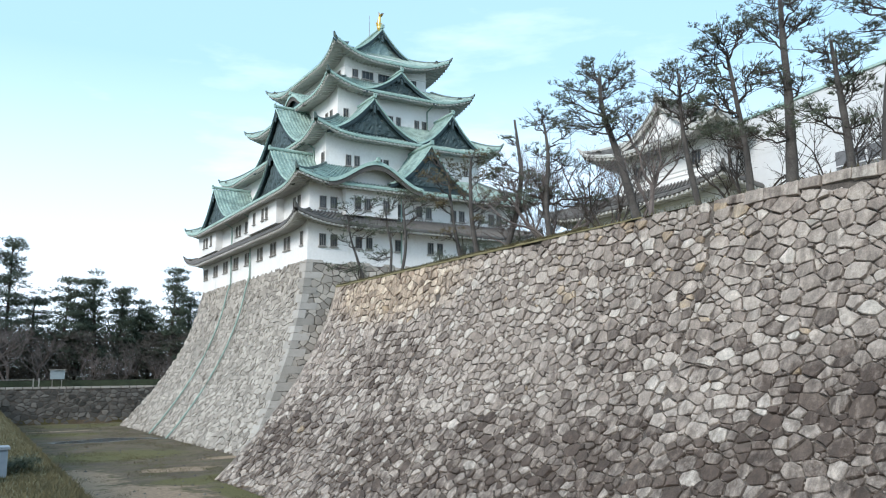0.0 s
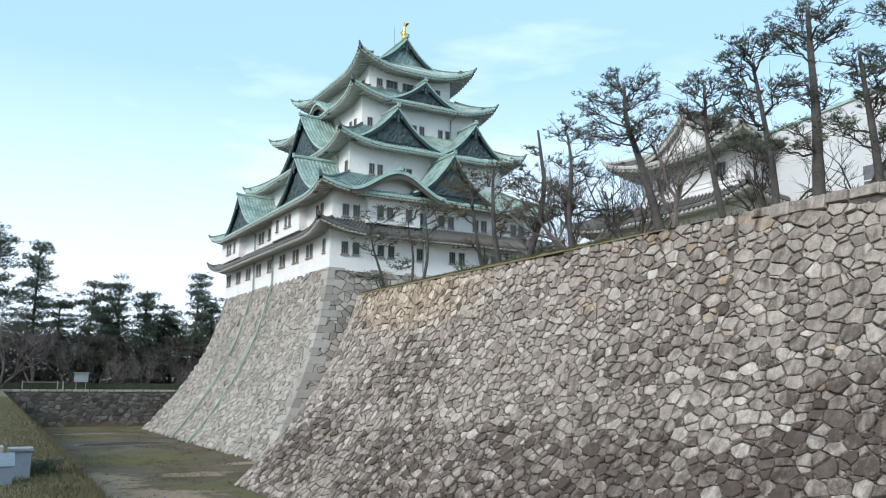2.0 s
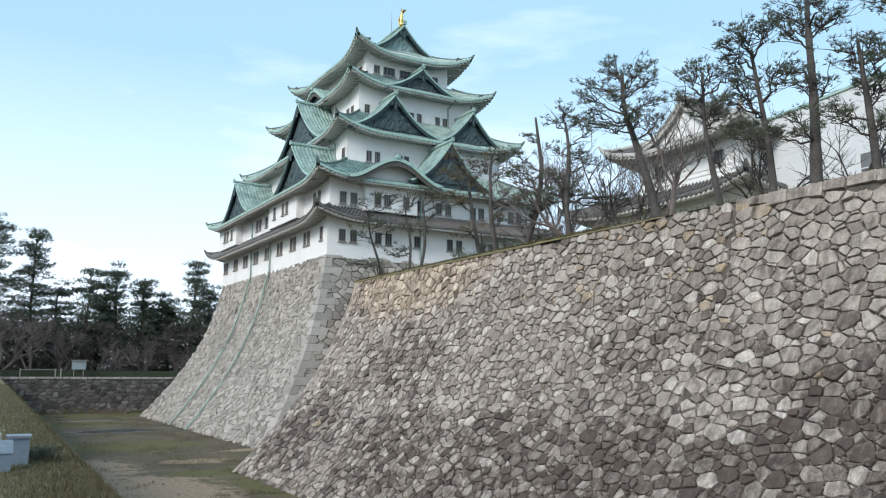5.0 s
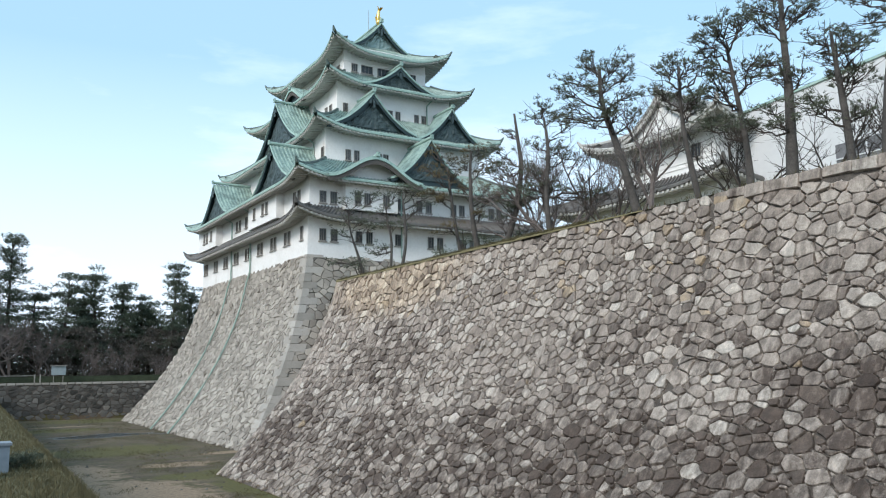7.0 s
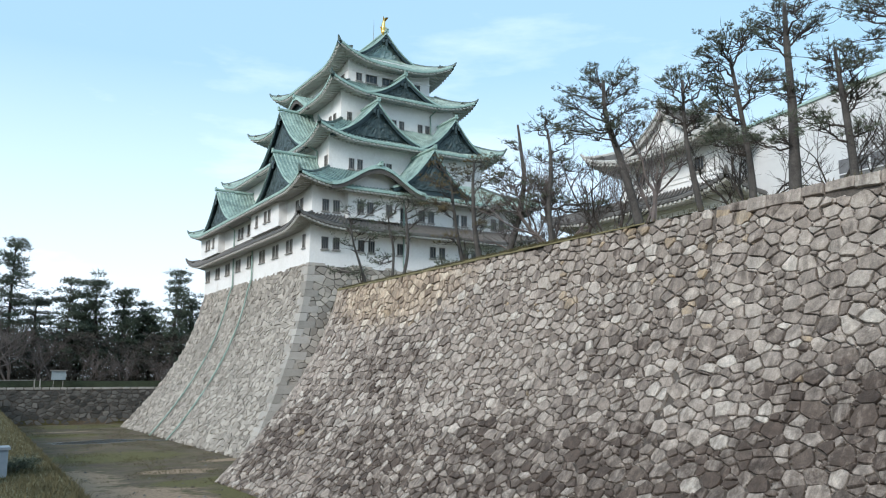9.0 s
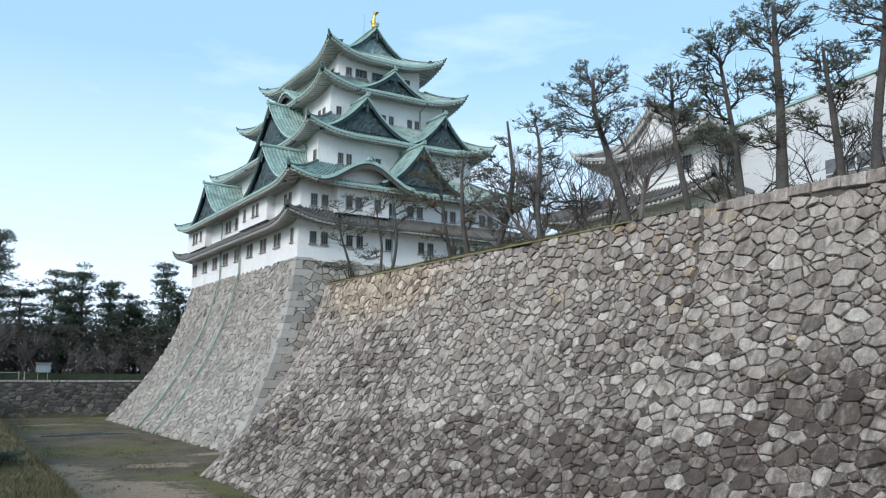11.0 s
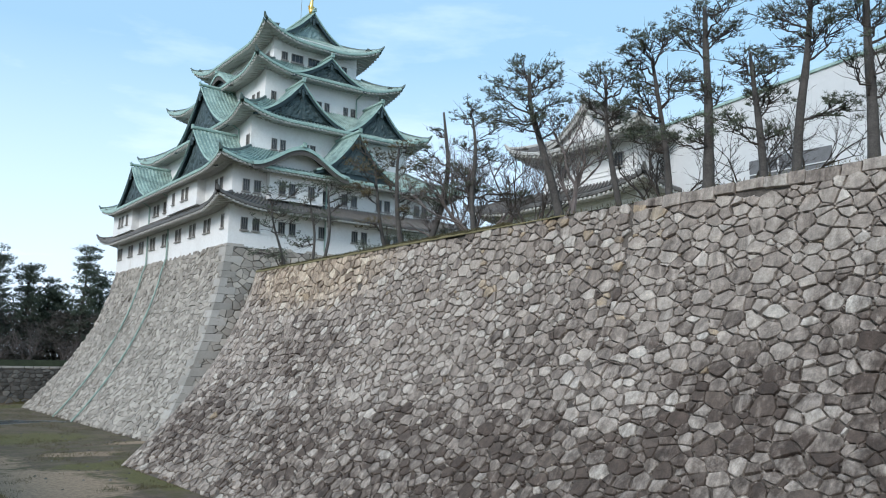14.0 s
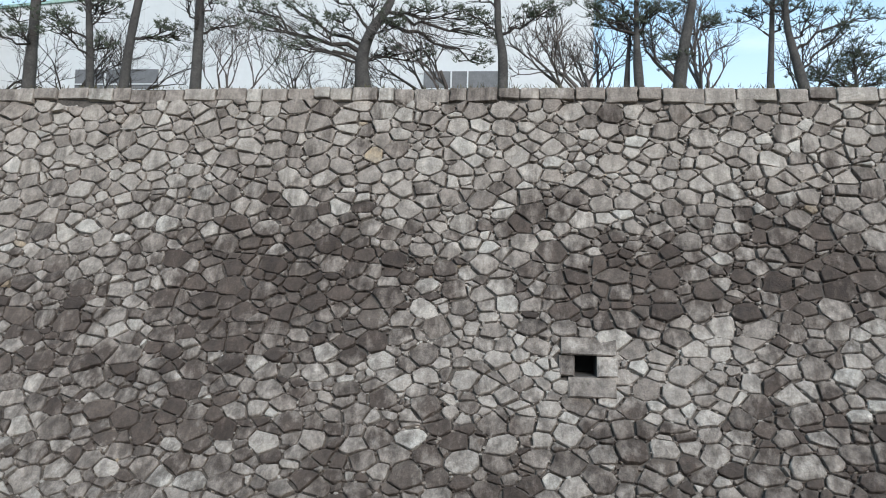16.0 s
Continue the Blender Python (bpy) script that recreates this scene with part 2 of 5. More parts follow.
top.add([(26.62, -60, TERRACE), (110, -60, TERRACE), (110, 125, TERRACE), (45, 125, TERRACE), (45, 84, TERRACE), (36.4, 84, TERRACE), (26.62, 59.6, TERRACE)], [(0, 1, 2, 3, 4, 5, 6)])
terrace = top.make("ground_terrace", TURF)
tagged(terrace, "trodden dry grass on top of the terrace", "ground", kind="structure")

levels = [TBASE * i / 20 for i in range(21)]
ring = []
for z in levels:
    b = base_batter(TBASE - z) - 0.06
    ring.append([(TX0 - b, TY0 - b, z), (TX1 + b, TY0 - b, z), (TX1 + b, TY1 + b, z), (TX0 - b, TY1 + b, z), (TX0 - b, TY0 - b, z)])
tower_base = Solid().grid(ring).make("wall_tower_base", JOINT)
tagged(tower_base, "tall flared stone base of small pale fitted stones", "stone wall", kind="structure")

# ---- the tower ----
tower = empty("castle_tower", (47, 103, TBASE), label="white five-tiered castle tower with green copper roofs on a stone base", category="castle")


def part(name, solid, mat, parent, label="", smooth=False):
    ob = solid.make(name, mat, None, label, smooth)
    m = parent.matrix_world.copy()
    ob.parent = parent
    ob.matrix_parent_inverse = m.inverted()
    return ob


RIB = 0.46


def skirt(x0, x1, y0, y1, ze, over, zt, ins, lift, roof_mat, edge_mat, name):
    """A hipped roof skirt round the walls x0..x1, y0..y1: eave height ze, overhang, height zt at ins metres inside the walls."""
    roof, edge, soffit = Solid(), Solid(), Solid()
    outer = [(x0 - over, y0 - over), (x1 + over, y0 - over), (x1 + over, y1 + over), (x0 - over, y1 + over)]
    inner = [(x0 + ins, y0 + ins), (x1 - ins, y0 + ins), (x1 - ins, y1 - ins), (x0 + ins, y1 - ins)]
    for k in range(4):
        a, b, c, d = (Vector(p) for p in (outer[k], outer[(k + 1) % 4], inner[k], inner[(k + 1) % 4]))
        length = (b - a).length
        count = max(4, int(length / RIB))
        out_dir = Vector(((b - a).y, -(b - a).x)).normalized()

        def point(u, v, h=0.0):
            p = (a + (b - a) * u) * (1 - v) + (c + (d - c) * u) * v
            q = min(u, 1 - u) * length
            rise = lift * max(0.0, 1 - q / 6.5) ** 2.2
            p = p + out_dir * (0.25 * rise * (1 - v))
            return (p.x, p.y, ze + (zt - ze) * v ** 1.22 + rise * (1 - v) ** 1.6 + h)
        cols = []
        for i in range(count):
            for t, h in ((0.0, 0.0), (0.56, 0.0), (0.64, 0.15), (0.92, 0.15)):
                cols.append(((i + t) / count, h))
        cols.append((1.0, 0.0))
        vs = [0, 0.2, 0.4, 0.6, 0.8, 1.0]
        roof.grid([[point(u, v, h) for u, h in cols] for v in vs])
        us = [i / 60 for i in range(61)]
        def low(u, back, h):
            x, y, z = point(u, 0)
            return (x - out_dir.x * back, y - out_dir.y * back, z + h)
        edge.grid([[low(u, 0.0, 0.10) for u in us], [low(u, -0.06, 0.0) for u in us], [low(u, -0.04, -0.22) for u in us], [low(u, 0.15, -0.26) for u in us]])
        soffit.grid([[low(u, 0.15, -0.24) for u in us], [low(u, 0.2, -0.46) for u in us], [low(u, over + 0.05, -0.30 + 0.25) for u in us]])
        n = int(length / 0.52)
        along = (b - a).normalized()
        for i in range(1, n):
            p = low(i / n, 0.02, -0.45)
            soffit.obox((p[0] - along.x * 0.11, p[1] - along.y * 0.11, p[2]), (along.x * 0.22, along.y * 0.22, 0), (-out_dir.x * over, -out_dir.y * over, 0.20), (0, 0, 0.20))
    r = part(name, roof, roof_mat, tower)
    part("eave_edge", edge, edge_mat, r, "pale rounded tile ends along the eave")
    part("soffit", soffit, SOFFIT, r, "limewashed underside of the eave with rafter ends, shade toned in")
    # hip ridges with upturned ends
    for k in range(4):
        o, i_ = Vector(outer[k]), Vector(inner[k])
        diag = (o - i_).normalized()
        pts = []
        for j in range(11):
            v = 1 - j / 10
            p = o * (1 - v) + i_ * v
            p = p + diag * (0.25 * lift * (1 - v))
            pts.append((p.x, p.y, ze + (zt - ze) * v ** 1.22 + lift * (1 - v) ** 1.6 + 0.16))
        p = pts[-1]
        pts.append((p[0] + diag.x * 0.35, p[1] + diag.y * 0.35, p[2] + 0.45))
        part("hip_ridge", Solid().tube(pts, [0.2] * 10 + [0.24, 0.09], 6), COPPER_RIDGE if roof_mat is COPPER else edge_mat, r)
    return r


def gable(center, out_dir, half, height, depth, parent, curved=False, mat=None, name="gable", recess=0.55, edge_mat=None, face_mat=None):
    """A dormer gable: center is the middle of its base at the front, out_dir the way it faces."""
    mat, edge_mat, face_mat = mat or COPPER, edge_mat or COPPER_PALE, face_mat or COPPER_DARK
    c, n = Vector(center), Vector((*out_dir, 0))
    side = Vector((-n.y, n.x, 0))

    def drop(sv):
        sv = abs(sv)
        if curved:
            return height * (0.5 + 0.5 * math.cos(math.pi * min(1.0, sv)))
        return height * (0.72 * (1 - sv) ** 1.9 + 0.28 * (1 - sv))
    steps = [i / 12 for i in range(-12, 13)]

    def at(sv, back, up=0.0, wide=1.0):
        return c + side * (sv * half * wide) - n * back + Vector((0, 0, drop(sv) + up))
    roof = Solid()
    rows, count = [], max(3, int(depth / RIB))
    for i in range(count):
        for t, h in ((0.0, 0.0), (0.56, 0.0), (0.64, 0.15), (0.92, 0.15)):
            rows.append([at(sv, depth * (i + t) / count, h) for sv in steps])
    rows.append([at(sv, depth) for sv in steps])
    roof.grid(rows)
    g = part(name, roof, mat, tower)
    board = Solid()
    rim = 0.6 if curved else 0.34
    lip_ = 0.26 if curved else 0.10
    board.grid([[at(sv, -0.05, 0.15) for sv in steps], [at(sv, -0.10, -lip_) for sv in steps], [at(sv, 0.05, -lip_ - 0.04) for sv in steps]])
    part("tile_edge", board, edge_mat, g)
    barge = Solid()
    barge.grid([[at(sv, 0.02, -0.12) for sv in steps], [at(sv, 0.03, -0.12 - rim - 0.12 * (1 - abs(sv))) for sv in steps], [at(sv, 0.3, -0.12 - rim) for sv in steps], [at(sv, recess + 0.1, -0.05) for sv in steps]])
    # on curved gables the tall dark board paints in the shadow below the wave
    part("bargeboard", barge, SOFFIT if face_mat is PLASTER and not curved else DARK_WOOD if curved else COPPER_DARK, g, "curved bargeboard, shadow-dark on curved gables")
    face = Solid()
    face.grid([[at(sv, recess, -0.1) for sv in steps], [c + side * (sv * half) - n * recess + Vector((0, 0, -0.35)) for sv in steps]])
    part("pediment", face, face_mat, g, "dark green pediment")
    if not curved and face_mat is not PLASTER:
        # a carved panel, and a pendant at the peak
        relief = Solid()
        rows_ = []
        for k in range(9):
            q = k / 8
            row_ = []
            for sv in [i / 16 for i in range(-16, 17)]:
                sx = sv * 0.74
                hz = (drop(sx) - height * 0.20) * q * 0.86 + height * 0.05
                bump_ = 0.16 * noise.noise(Vector((sx * half * 2.3 + c.x, hz * 2.3, c.y))) + 0.10 * noise.noise(Vector((sx * half * 5.1, hz * 5.1 + c.y, c.x)))
                row_.append(c + side * (sx * half) - n * (recess - 0.16 - bump_) + Vector((0, 0, hz)))
            rows_.append(row_)
        relief.grid(rows_)
        part("relief", relief, COPPER_FACE if face_mat is COPPER_FACE else COPPER_RELIEF, g, "grey green carved relief")
        pend = Solid()
        top_z = height - 0.45 - 0.5
        for dx, dz, w, hgt in ((0, -0.9, 0.30, 1.0), (-0.45, -0.45, 0.3, 0.42), (0.45, -0.45, 0.3, 0.42)):
            o = c + side * (dx - w / 2) - n * 0.0 + Vector((0, 0, top_z + dz * min(1, height / 4)))
            pend.obox(o, side * w, n * 0.12, Vector((0, 0, hgt * min(1, height / 4))))
        part("pendant", pend, COPPER_RELIEF, g)
    ridge = Solid()
    z_r = c + Vector((0, 0, height + 0.18))
    ridge.tube([z_r + n * 0.25 + Vector((0, 0, 0.35)), z_r + n * 0.1 + Vector((0, 0, 0.08)), z_r - n * depth], [0.12, 0.2, 0.2], 8)
    ridge.obox(z_r + n * 0.1 - side * 0.22 + Vector((0, 0, -0.1)), side * 0.44, n * 0.16, Vector((0, 0, 0.5)))
    part("ridge", ridge, edge_mat, g)
    return g


def storey(x0, x1, y0, y1, z0, z1):
    s = Solid().box(x0, x1, y0, y1, z0, z1)
    w = part("storey_wall", s, PLASTER, tower, "white plastered wall")
    return w


def window(parent, at, out_dir, w, h, sill=True):
    """A dark barred window with frame and sill; at is the middle of its foot on the wall."""
    c, n = Vector(at), Vector((*out_dir, 0))
    side = Vector((-n.y, n.x, 0))
    up = Vector((0, 0, 1))
    t = 0.06
    ring = []
    for out_, grow_ in ((0.10, t), (0.10, 0.0), (0.0, 0.0)):
        ring.append([c + side * (sx * (w / 2 + grow_)) + up * (h * sz + grow_ * (1 if sz else -1)) + n * out_ for sx, sz in ((-1, 0), (1, 0), (1, 1), (-1, 1), (-1, 0))])
    ring.insert(0, [p - n * 0.10 for p in ring[0]])
    win = part("window", Solid().grid(ring), FRAME, tower)
    part("pane", Solid().obox(c - side * (w / 2), side * w, n * 0.03, up * h), GLASS, win)
    if sill:
        part("sill", Solid().obox(c + side * (-w / 2 - 0.16) - up * 0.21, side * (w + 0.32), n * 0.20, up * 0.12), FRAME, win)
    for k in (-0.17, 0.17):
        part("bar", Solid().obox(c + side * (k * w - 0.02), side * 0.04, n * 0.06, up * h), FRAME, win)
    return win


S_, W_ = (0, -1), (-1, 0)
f1 = storey(TX0, TX1, TY0, TY1, TBASE - 0.3, 24.5)
f2 = storey(TX0 + 0.25, TX1 - 0.25, TY0 + 0.25, TY1 - 0.25, 24.3, 29.2)
X3 = (36.5, 57.9, 85.4, 118.2)
X4 = (39.1, 55.2, 88.0, 114.4)
X5 = (40.75, 52.6, 89.7, 109.2)
f3 = storey(*X3, 28.5, 35.9)
f4 = storey(*X4, 35, 42.8)
f5 = storey(*X5, 41, 48.0)
skirt(TX0, TX1, TY0, TY1, 23.75, 2.0, 25.25, 0.25, 1.1, GREY_TILE, GREY_TILE, "first_roof")
r2 = skirt(TX0, TX1, TY0, TY1, 28.2, 2.0, 31.6, 3.5, 1.0, COPPER, COPPER_PALE, "second_roof")
r3 = skirt(*X3, 35.0, 2.0, 38.6, 2.7, 1.2, COPPER, COPPER_PALE, "third_roof")
r4 = skirt(*X4, 41.9, 2.0, 44.4, 1.8, 1.3, COPPER, COPPER_PALE, "fourth_roof")
r5 = skirt(*X5, 46.7, 2.1, 49.3, 2.2, 1.6, COPPER, COPPER_PALE, "top_roof")
CX = (X5[0] + X5[1]) / 2
gable((CX, 90.9, 48.6), S_, 5.0, 3.9, 17.0, r5, name="top_gable", recess=0.9, face_mat=COPPER_FACE)
gable((46.9, 86.0, 41.9), S_, 5.2, 3.0, 5, r4)
gable((41.9, 83.6, 35.4), S_, 5.8, 4.5, 6, r3)
gable((52.9, 83.6, 35.2), S_, 4.9, 4.4, 6, r3)
gable((40.3, 79.5, 28.35), S_, 5.9, 2.5, 6, r2, curved=True, name="curved_gable", recess=1.5, face_mat=PLASTER)
gable((47.6, 79.9, 28.8), S_, 5.4, 5.2, 8, r2)
gable((34.6, 97.2, 34.9), W_, 8.6, 6.5, 6, r3)
gable((31.2, 89.2, 28.4), W_, 6.6, 5.0, 8, r2)
gable((31.2, 112.6, 28.4), W_, 6.6, 5.0, 8, r2)
gable((37.1, 98.6, 42.0), W_, 4.6, 2.0, 5, r4, curved=True, name="curved_gable")

# ---- tower: bays, windows, pipes, finials ----
def bay(x0, x1, y0, y1, z0, z1):
    """A projecting oriel on the west or south wall."""
    s = Solid()
    s.box(x0, x1, y0, y1, z0, z1)
    return part("oriel_bay", s, PLASTER, tower, "white plastered oriel under a gable")


bay(TX0 - 0.75, TX0 + 1, 114.8, 123.9, 25.0, 28.5)
bay(TX0 - 0.75, TX0 + 1, 90.0, 100.2, 25.0, 28.5)
bay(37.2, 43.8, TY0 - 0.75, TY0 + 1, 25.0, 29.3)
for y in (121.9, 116.8, 112.0, 107.2, 102.4, 97.5, 92.7, 88.1):
    for d in (-0.58, 0.58):
        window(f1, (TX0, y + d, 21.6), W_, 0.62, 1.4)
window(f1, (TX0, 83.6, 21.6), W_, 0.62, 1.4)
for y, x in ((120.6, TX0 - 0.75), (119.2, TX0 - 0.75), (117.0, TX0 - 0.75), (108.0, TX0 + 0.25), (106.7, TX0 + 0.25), (104.0, TX0 + 0.25), (102.7, TX0 + 0.25), (97.8, TX0 - 0.75), (94.6, TX0 - 0.75), (93.2, TX0 - 0.75), (86.6, TX0 + 0.25), (85.2, TX0 + 0.25)):
    window(f2, (x, y, 26.1), W_, 0.62, 1.3)
for x in (34.8, 36.15, 39.2, 40.5, 44.2, 48.6, 49.9, 53.2, 54.5, 57.6, 58.9):
    window(f1, (x, TY0, 21.4), S_, 0.68, 1.25)
for x, y in ((34.9, TY0 + 0.25), (36.2, TY0 + 0.25), (38.7, TY0 - 0.75), (39.9, TY0 - 0.75), (42.3, TY0 - 0.75), (44.7, TY0 + 0.25), (47.2, TY0 + 0.25), (48.5, TY0 + 0.25), (52.0, TY0 + 0.25), (53.2, TY0 + 0.25), (57.6, TY0 + 0.25), (58.8, TY0 + 0.25)):
    window(f2, (x, y, 25.7), S_, 0.68, 1.25)
for x in (39.4, 40.5, 43.5, 44.4, 49.4, 50.4):
    window(f3, (x, X3[2], 31.8), S_, 0.58, 1.2)
window(f3, (X3[0], 86.1, 31.8), W_, 0.7, 1.3)
for x in (40.2, 46.4, 47.5, 50.2, 51.3):
    window(f4, (x, X4[2], 38.45), S_, 0.56, 1.15)
for y in (91.2, 89.8):
    window(f4, (X4[0], y, 38.5), W_, 0.65, 1.2)
for x, w in ((42.2, 0.7), (43.95, 1.5), (46.3, 1.5), (48.6, 1.5), (50.7, 0.7)):
    window(f5, (x, X5[2], 44.65), S_, w, 0.95)
window(f5, (X5[0], 91.3, 44.6), W_, 0.8, 0.95)
band = Solid()
for z in (44.35, 45.85):
    band.box(X5[0] - 0.07, X5[1] + 0.07, X5[2] - 0.07, X5[3] + 0.07, z, z + 0.16)
part("string_course", band, PLASTER, f5)


def pipe(pts, r=0.11):
    return part("downpipe", Solid().tube(pts, [r] * len(pts), 8), PIPE, tower, "green copper downpipe")


def down_west(y, top_z):
    pts = [(TX0 - 1.7, y, top_z), (TX0 - 0.2, y + 0.3, top_z - 0.7), (TX0 - 0.2, y + 0.3, TBASE)]
    for i in range(1, 15):
        z = TBASE * (1 - i / 14)
        pts.append((TX0 - base_batter(TBASE - z) - 0.42, y + 0.3 + 0.35 * base_batter(TBASE - z) * (y - 100) / 20, max(0.05, z)))
    pipe(pts)


down_west(108.6, 28.1)
down_west(100.6, 28.1)
pipe([(X4[0] + 13.0, 86.4, 41.9), (X4[0] + 12.6, 87.85, 41.0), (X4[0] + 12.6, 87.85, 37.6)], 0.10)
pipe([(X3[0] - 1.4, 89.5, 35.4), (X3[0] - 0.15, 88.6, 34.2), (X3[0] - 0.15, 88.6, 31.2)], 0.10)
pipe([(44.6, TY0 - 0.15, 28.0), (44.6, TY0 - 0.15, 19.9)], 0.09)

# gilded dolphin-shaped finials at the ends of the ridge, each one plain mesh
def finial(y, way):
    s = Solid()
    pts = [(0, 0.55, 0.0), (0, 0.25, 0.35), (0, 0.0, 0.8), (0, 0.05, 1.35), (0, 0.22, 1.85), (0, 0.42, 2.25)]
    s.tube([(CX, y + way * p[1], 52.6 + p[2]) for p in pts], [0.34, 0.42, 0.36, 0.27, 0.17, 0.05], 10)
    for sx in (-1, 1):
        s.add([(CX + sx * 0.05, y + way * 0.2, 54.3), (CX + sx * 0.45, y + way * 0.75, 54.9), (CX + sx * 0.1, y + way * 0.45, 54.95)], [(0, 1, 2), (2, 1, 0)])
        s.add([(CX + sx * 0.2, y + way * 0.1, 53.1), (CX + sx * 0.7, y + way * 0.35, 53.5), (CX + sx * 0.2, y + way * 0.2, 53.7)], [(0, 1, 2), (2, 1, 0)])
    return part("ridge_finial", s, GOLD, tower, "gilded dolphin-shaped ridge finial", True)


finial(91.9, -1)
finial(106.8, 1)
part("lightning_rod", Solid().tube([(CX - 0.6, 93.5, 52.3), (CX - 0.6, 93.5, 55.2)], [0.04, 0.02], 5), FRAME, tower)

# ---- smaller keep beside the tower ----
small_keep = empty("small_keep", (58, 51, TERRACE), label="small white plastered keep with grey tile roofs and gables", category="castle")
_tower, tower = tower, small_keep
k1 = part("storey_wall", Solid().box(52.6, 66, 42.9, 60.5, TERRACE, 22.0), PLASTER, small_keep)
k2 = part("storey_wall", Solid().box(52.4, 64, 43.0, 54.0, 21.5, 27.6), PLASTER, small_keep)
kr1 = skirt(52.6, 66, 42.9, 60.5, 22.0, 2.2, 23.6, 0.3, 0.9, GREY_TILE, GREY_TILE, "lower_roof")
kr2 = skirt(52.4, 64, 43.0, 54.0, 26.5, 2.2, 29.2, 2.4, 1.1, GREY_TILE, SOFFIT, "upper_roof")
gable((50.3, 46.9, 27.1), W_, 4.6, 3.0, 9, kr2, mat=GREY_TILE, edge_mat=SOFFIT, face_mat=PLASTER)
window(k2, (52.4, 44.9, 24.4), W_, 0.9, 1.1)
window(k2, (52.4, 51.5, 24.4), W_, 0.9, 1.1)
kb = Solid()
for z in (23.75, 24.15, 26.0):
    kb.box(52.33, 64.07, 42.93, 54.07, z, z + 0.12)
part("string_course", kb, PLASTER, k2)
tower = _tower
# tiled parapet wall joining the two keeps
link = empty("parapet_wall", (54, 70, TERRACE), label="low white wall with grey tile coping between the keeps", category="wall")
part("wall_body", Solid().box(53.6, 54.2, 61, 81.5, TERRACE, 19.2), PLASTER, link)
lk = Solid()
lk.add([(52.9, 61, 19.1), (53.9, 61, 19.9), (54.9, 61, 19.1), (52.9, 81.5, 19.1), (53.9, 81.5, 19.9), (54.9, 81.5, 19.1)], [(0, 1, 4, 3), (1, 2, 5, 4), (0, 2, 1), (3, 4, 5), (0, 3, 5, 2)])
part("coping", lk, GREY_TILE, link)
hut = empty("guard_hut", (44, 78, TERRACE), label="dark green timber hut at the foot of the tower", category="hut")
part("body", Solid().box(41.2, 46.2, 77.5, 80.5, TERRACE, 17.6), COPPER_DARK, hut)
part("eave", Solid().box(40.9, 46.5, 77.1, 80.9, 17.6, 17.85), DARK_WOOD, hut)

# ---- white sheet-clad shelter building ----
SHX, SHY0, SHY1, SHZ, RAKE = 55.2, -3.1, 42.1, 27.75, 0.082
shed = empty("shelter_building", (75, 19, TERRACE), label="huge plain white sheet-clad shelter building with pale green roof edge", category="building")
def shed_top(y_):
    return SHZ + RAKE * (SHY1 - y_)


def raked(x0, x1, y0, y1, low, high):
    """A block whose foot and top follow low(y) and high(y)."""
    pts = [(x, y_, f(y_)) for f in (low, high) for y_ in (y0, y1) for x in (x0, x1)]
    return Solid().add(pts, [(0, 2, 3, 1), (4, 5, 7, 6), (0, 1, 5, 4), (2, 6, 7, 3), (0, 4, 6, 2), (1, 3, 7, 5)])


part("body", raked(SHX, 100, SHY0, SHY1, lambda y_: TERRACE, shed_top), SHED, shed)
part("roof_edge", raked(SHX - 0.15, 100.2, SHY0 - 0.15, SHY1 + 0.15, shed_top, lambda y_: shed_top(y_) + 0.2), COPPER_PALE, shed, "pale green metal roof edge")
seams = Solid()
y = SHY0 + 1.2
while y < SHY1:
    seams.box(SHX - 0.03, SHX + 0.02, y, y + 0.06, TERRACE, shed_top(y))
    y += 2.4
for z in (18.2, 21.3, 24.6):
    seams.box(SHX - 0.02, SHX + 0.02, SHY0, SHY1, z, z + 0.05)
part("cladding_seam", seams, SHED, shed)
LOUVRE = material("grey louvre", (0.10, 0.10, 0.105), (0.16, 0.16, 0.165), 2.0, 0.6, fine=9.0)
for y0, y1, z0, z1 in ((3.3, 8.5, 21.3, 22.95), (28.0, 34.4, 21.7, 23.2)):
    lv = part("louvre_window", Solid().box(SHX - 0.10, SHX, y0, y1, z0, z1), LOUVRE, shed, "long grey louvred window")
    bars = Solid()
    for yy in (y0 + (y1 - y0) * 0.40, y0 + (y1 - y0) * 0.62):
        bars.box(SHX - 0.18, SHX - 0.1, yy, yy + 0.10, z0, z1)
    bars.box(SHX - 0.18, SHX - 0.1, y0, y1, z0 + 0.35, z0 + 0.43)
    bars.box(SHX - 0.18, SHX - 0.1, y0, y1, z0 - 0.08, z0)
    part("mullion", bars, SHED, lv)

# ---- far moat wall, fence, board, hedge ----
hedge_mat = material("clipped dark hedge", (0.018, 0.026, 0.014), (0.045, 0.058, 0.03), 1.0, 0.9, bump=0.1, fine=9.0)


def leafy_box(name, x0, x1, y0, y1, z0, z1, leaf, count, mat, seed, **tags):
    """A hedge: many small leaf blades through a box-shaped body."""
    rng = random.Random(seed)
    s = Solid()
    for _ in range(count):
        p = Vector((rng.uniform(x0, x1), rng.uniform(y0, y1), rng.uniform(z0, z1)))
        if rng.random() < 0.6:
            p.z = z1 + rng.uniform(-0.1, 0.08)
        a = Vector((rng.gauss(0, 1), rng.gauss(0, 1), rng.gauss(0, 0.8))).normalized() * leaf
        b = a.cross(Vector((rng.gauss(0, 1), rng.gauss(0, 1), rng.gauss(0, 1)))).normalized() * leaf * 0.4
        s.add([p - a * 0.5, p + b * 0.5, p + a * 0.5, p - b * 0.5], [(0, 1, 2, 3)])
    ob = s.make(name, mat)
    return tagged(ob, **tags)


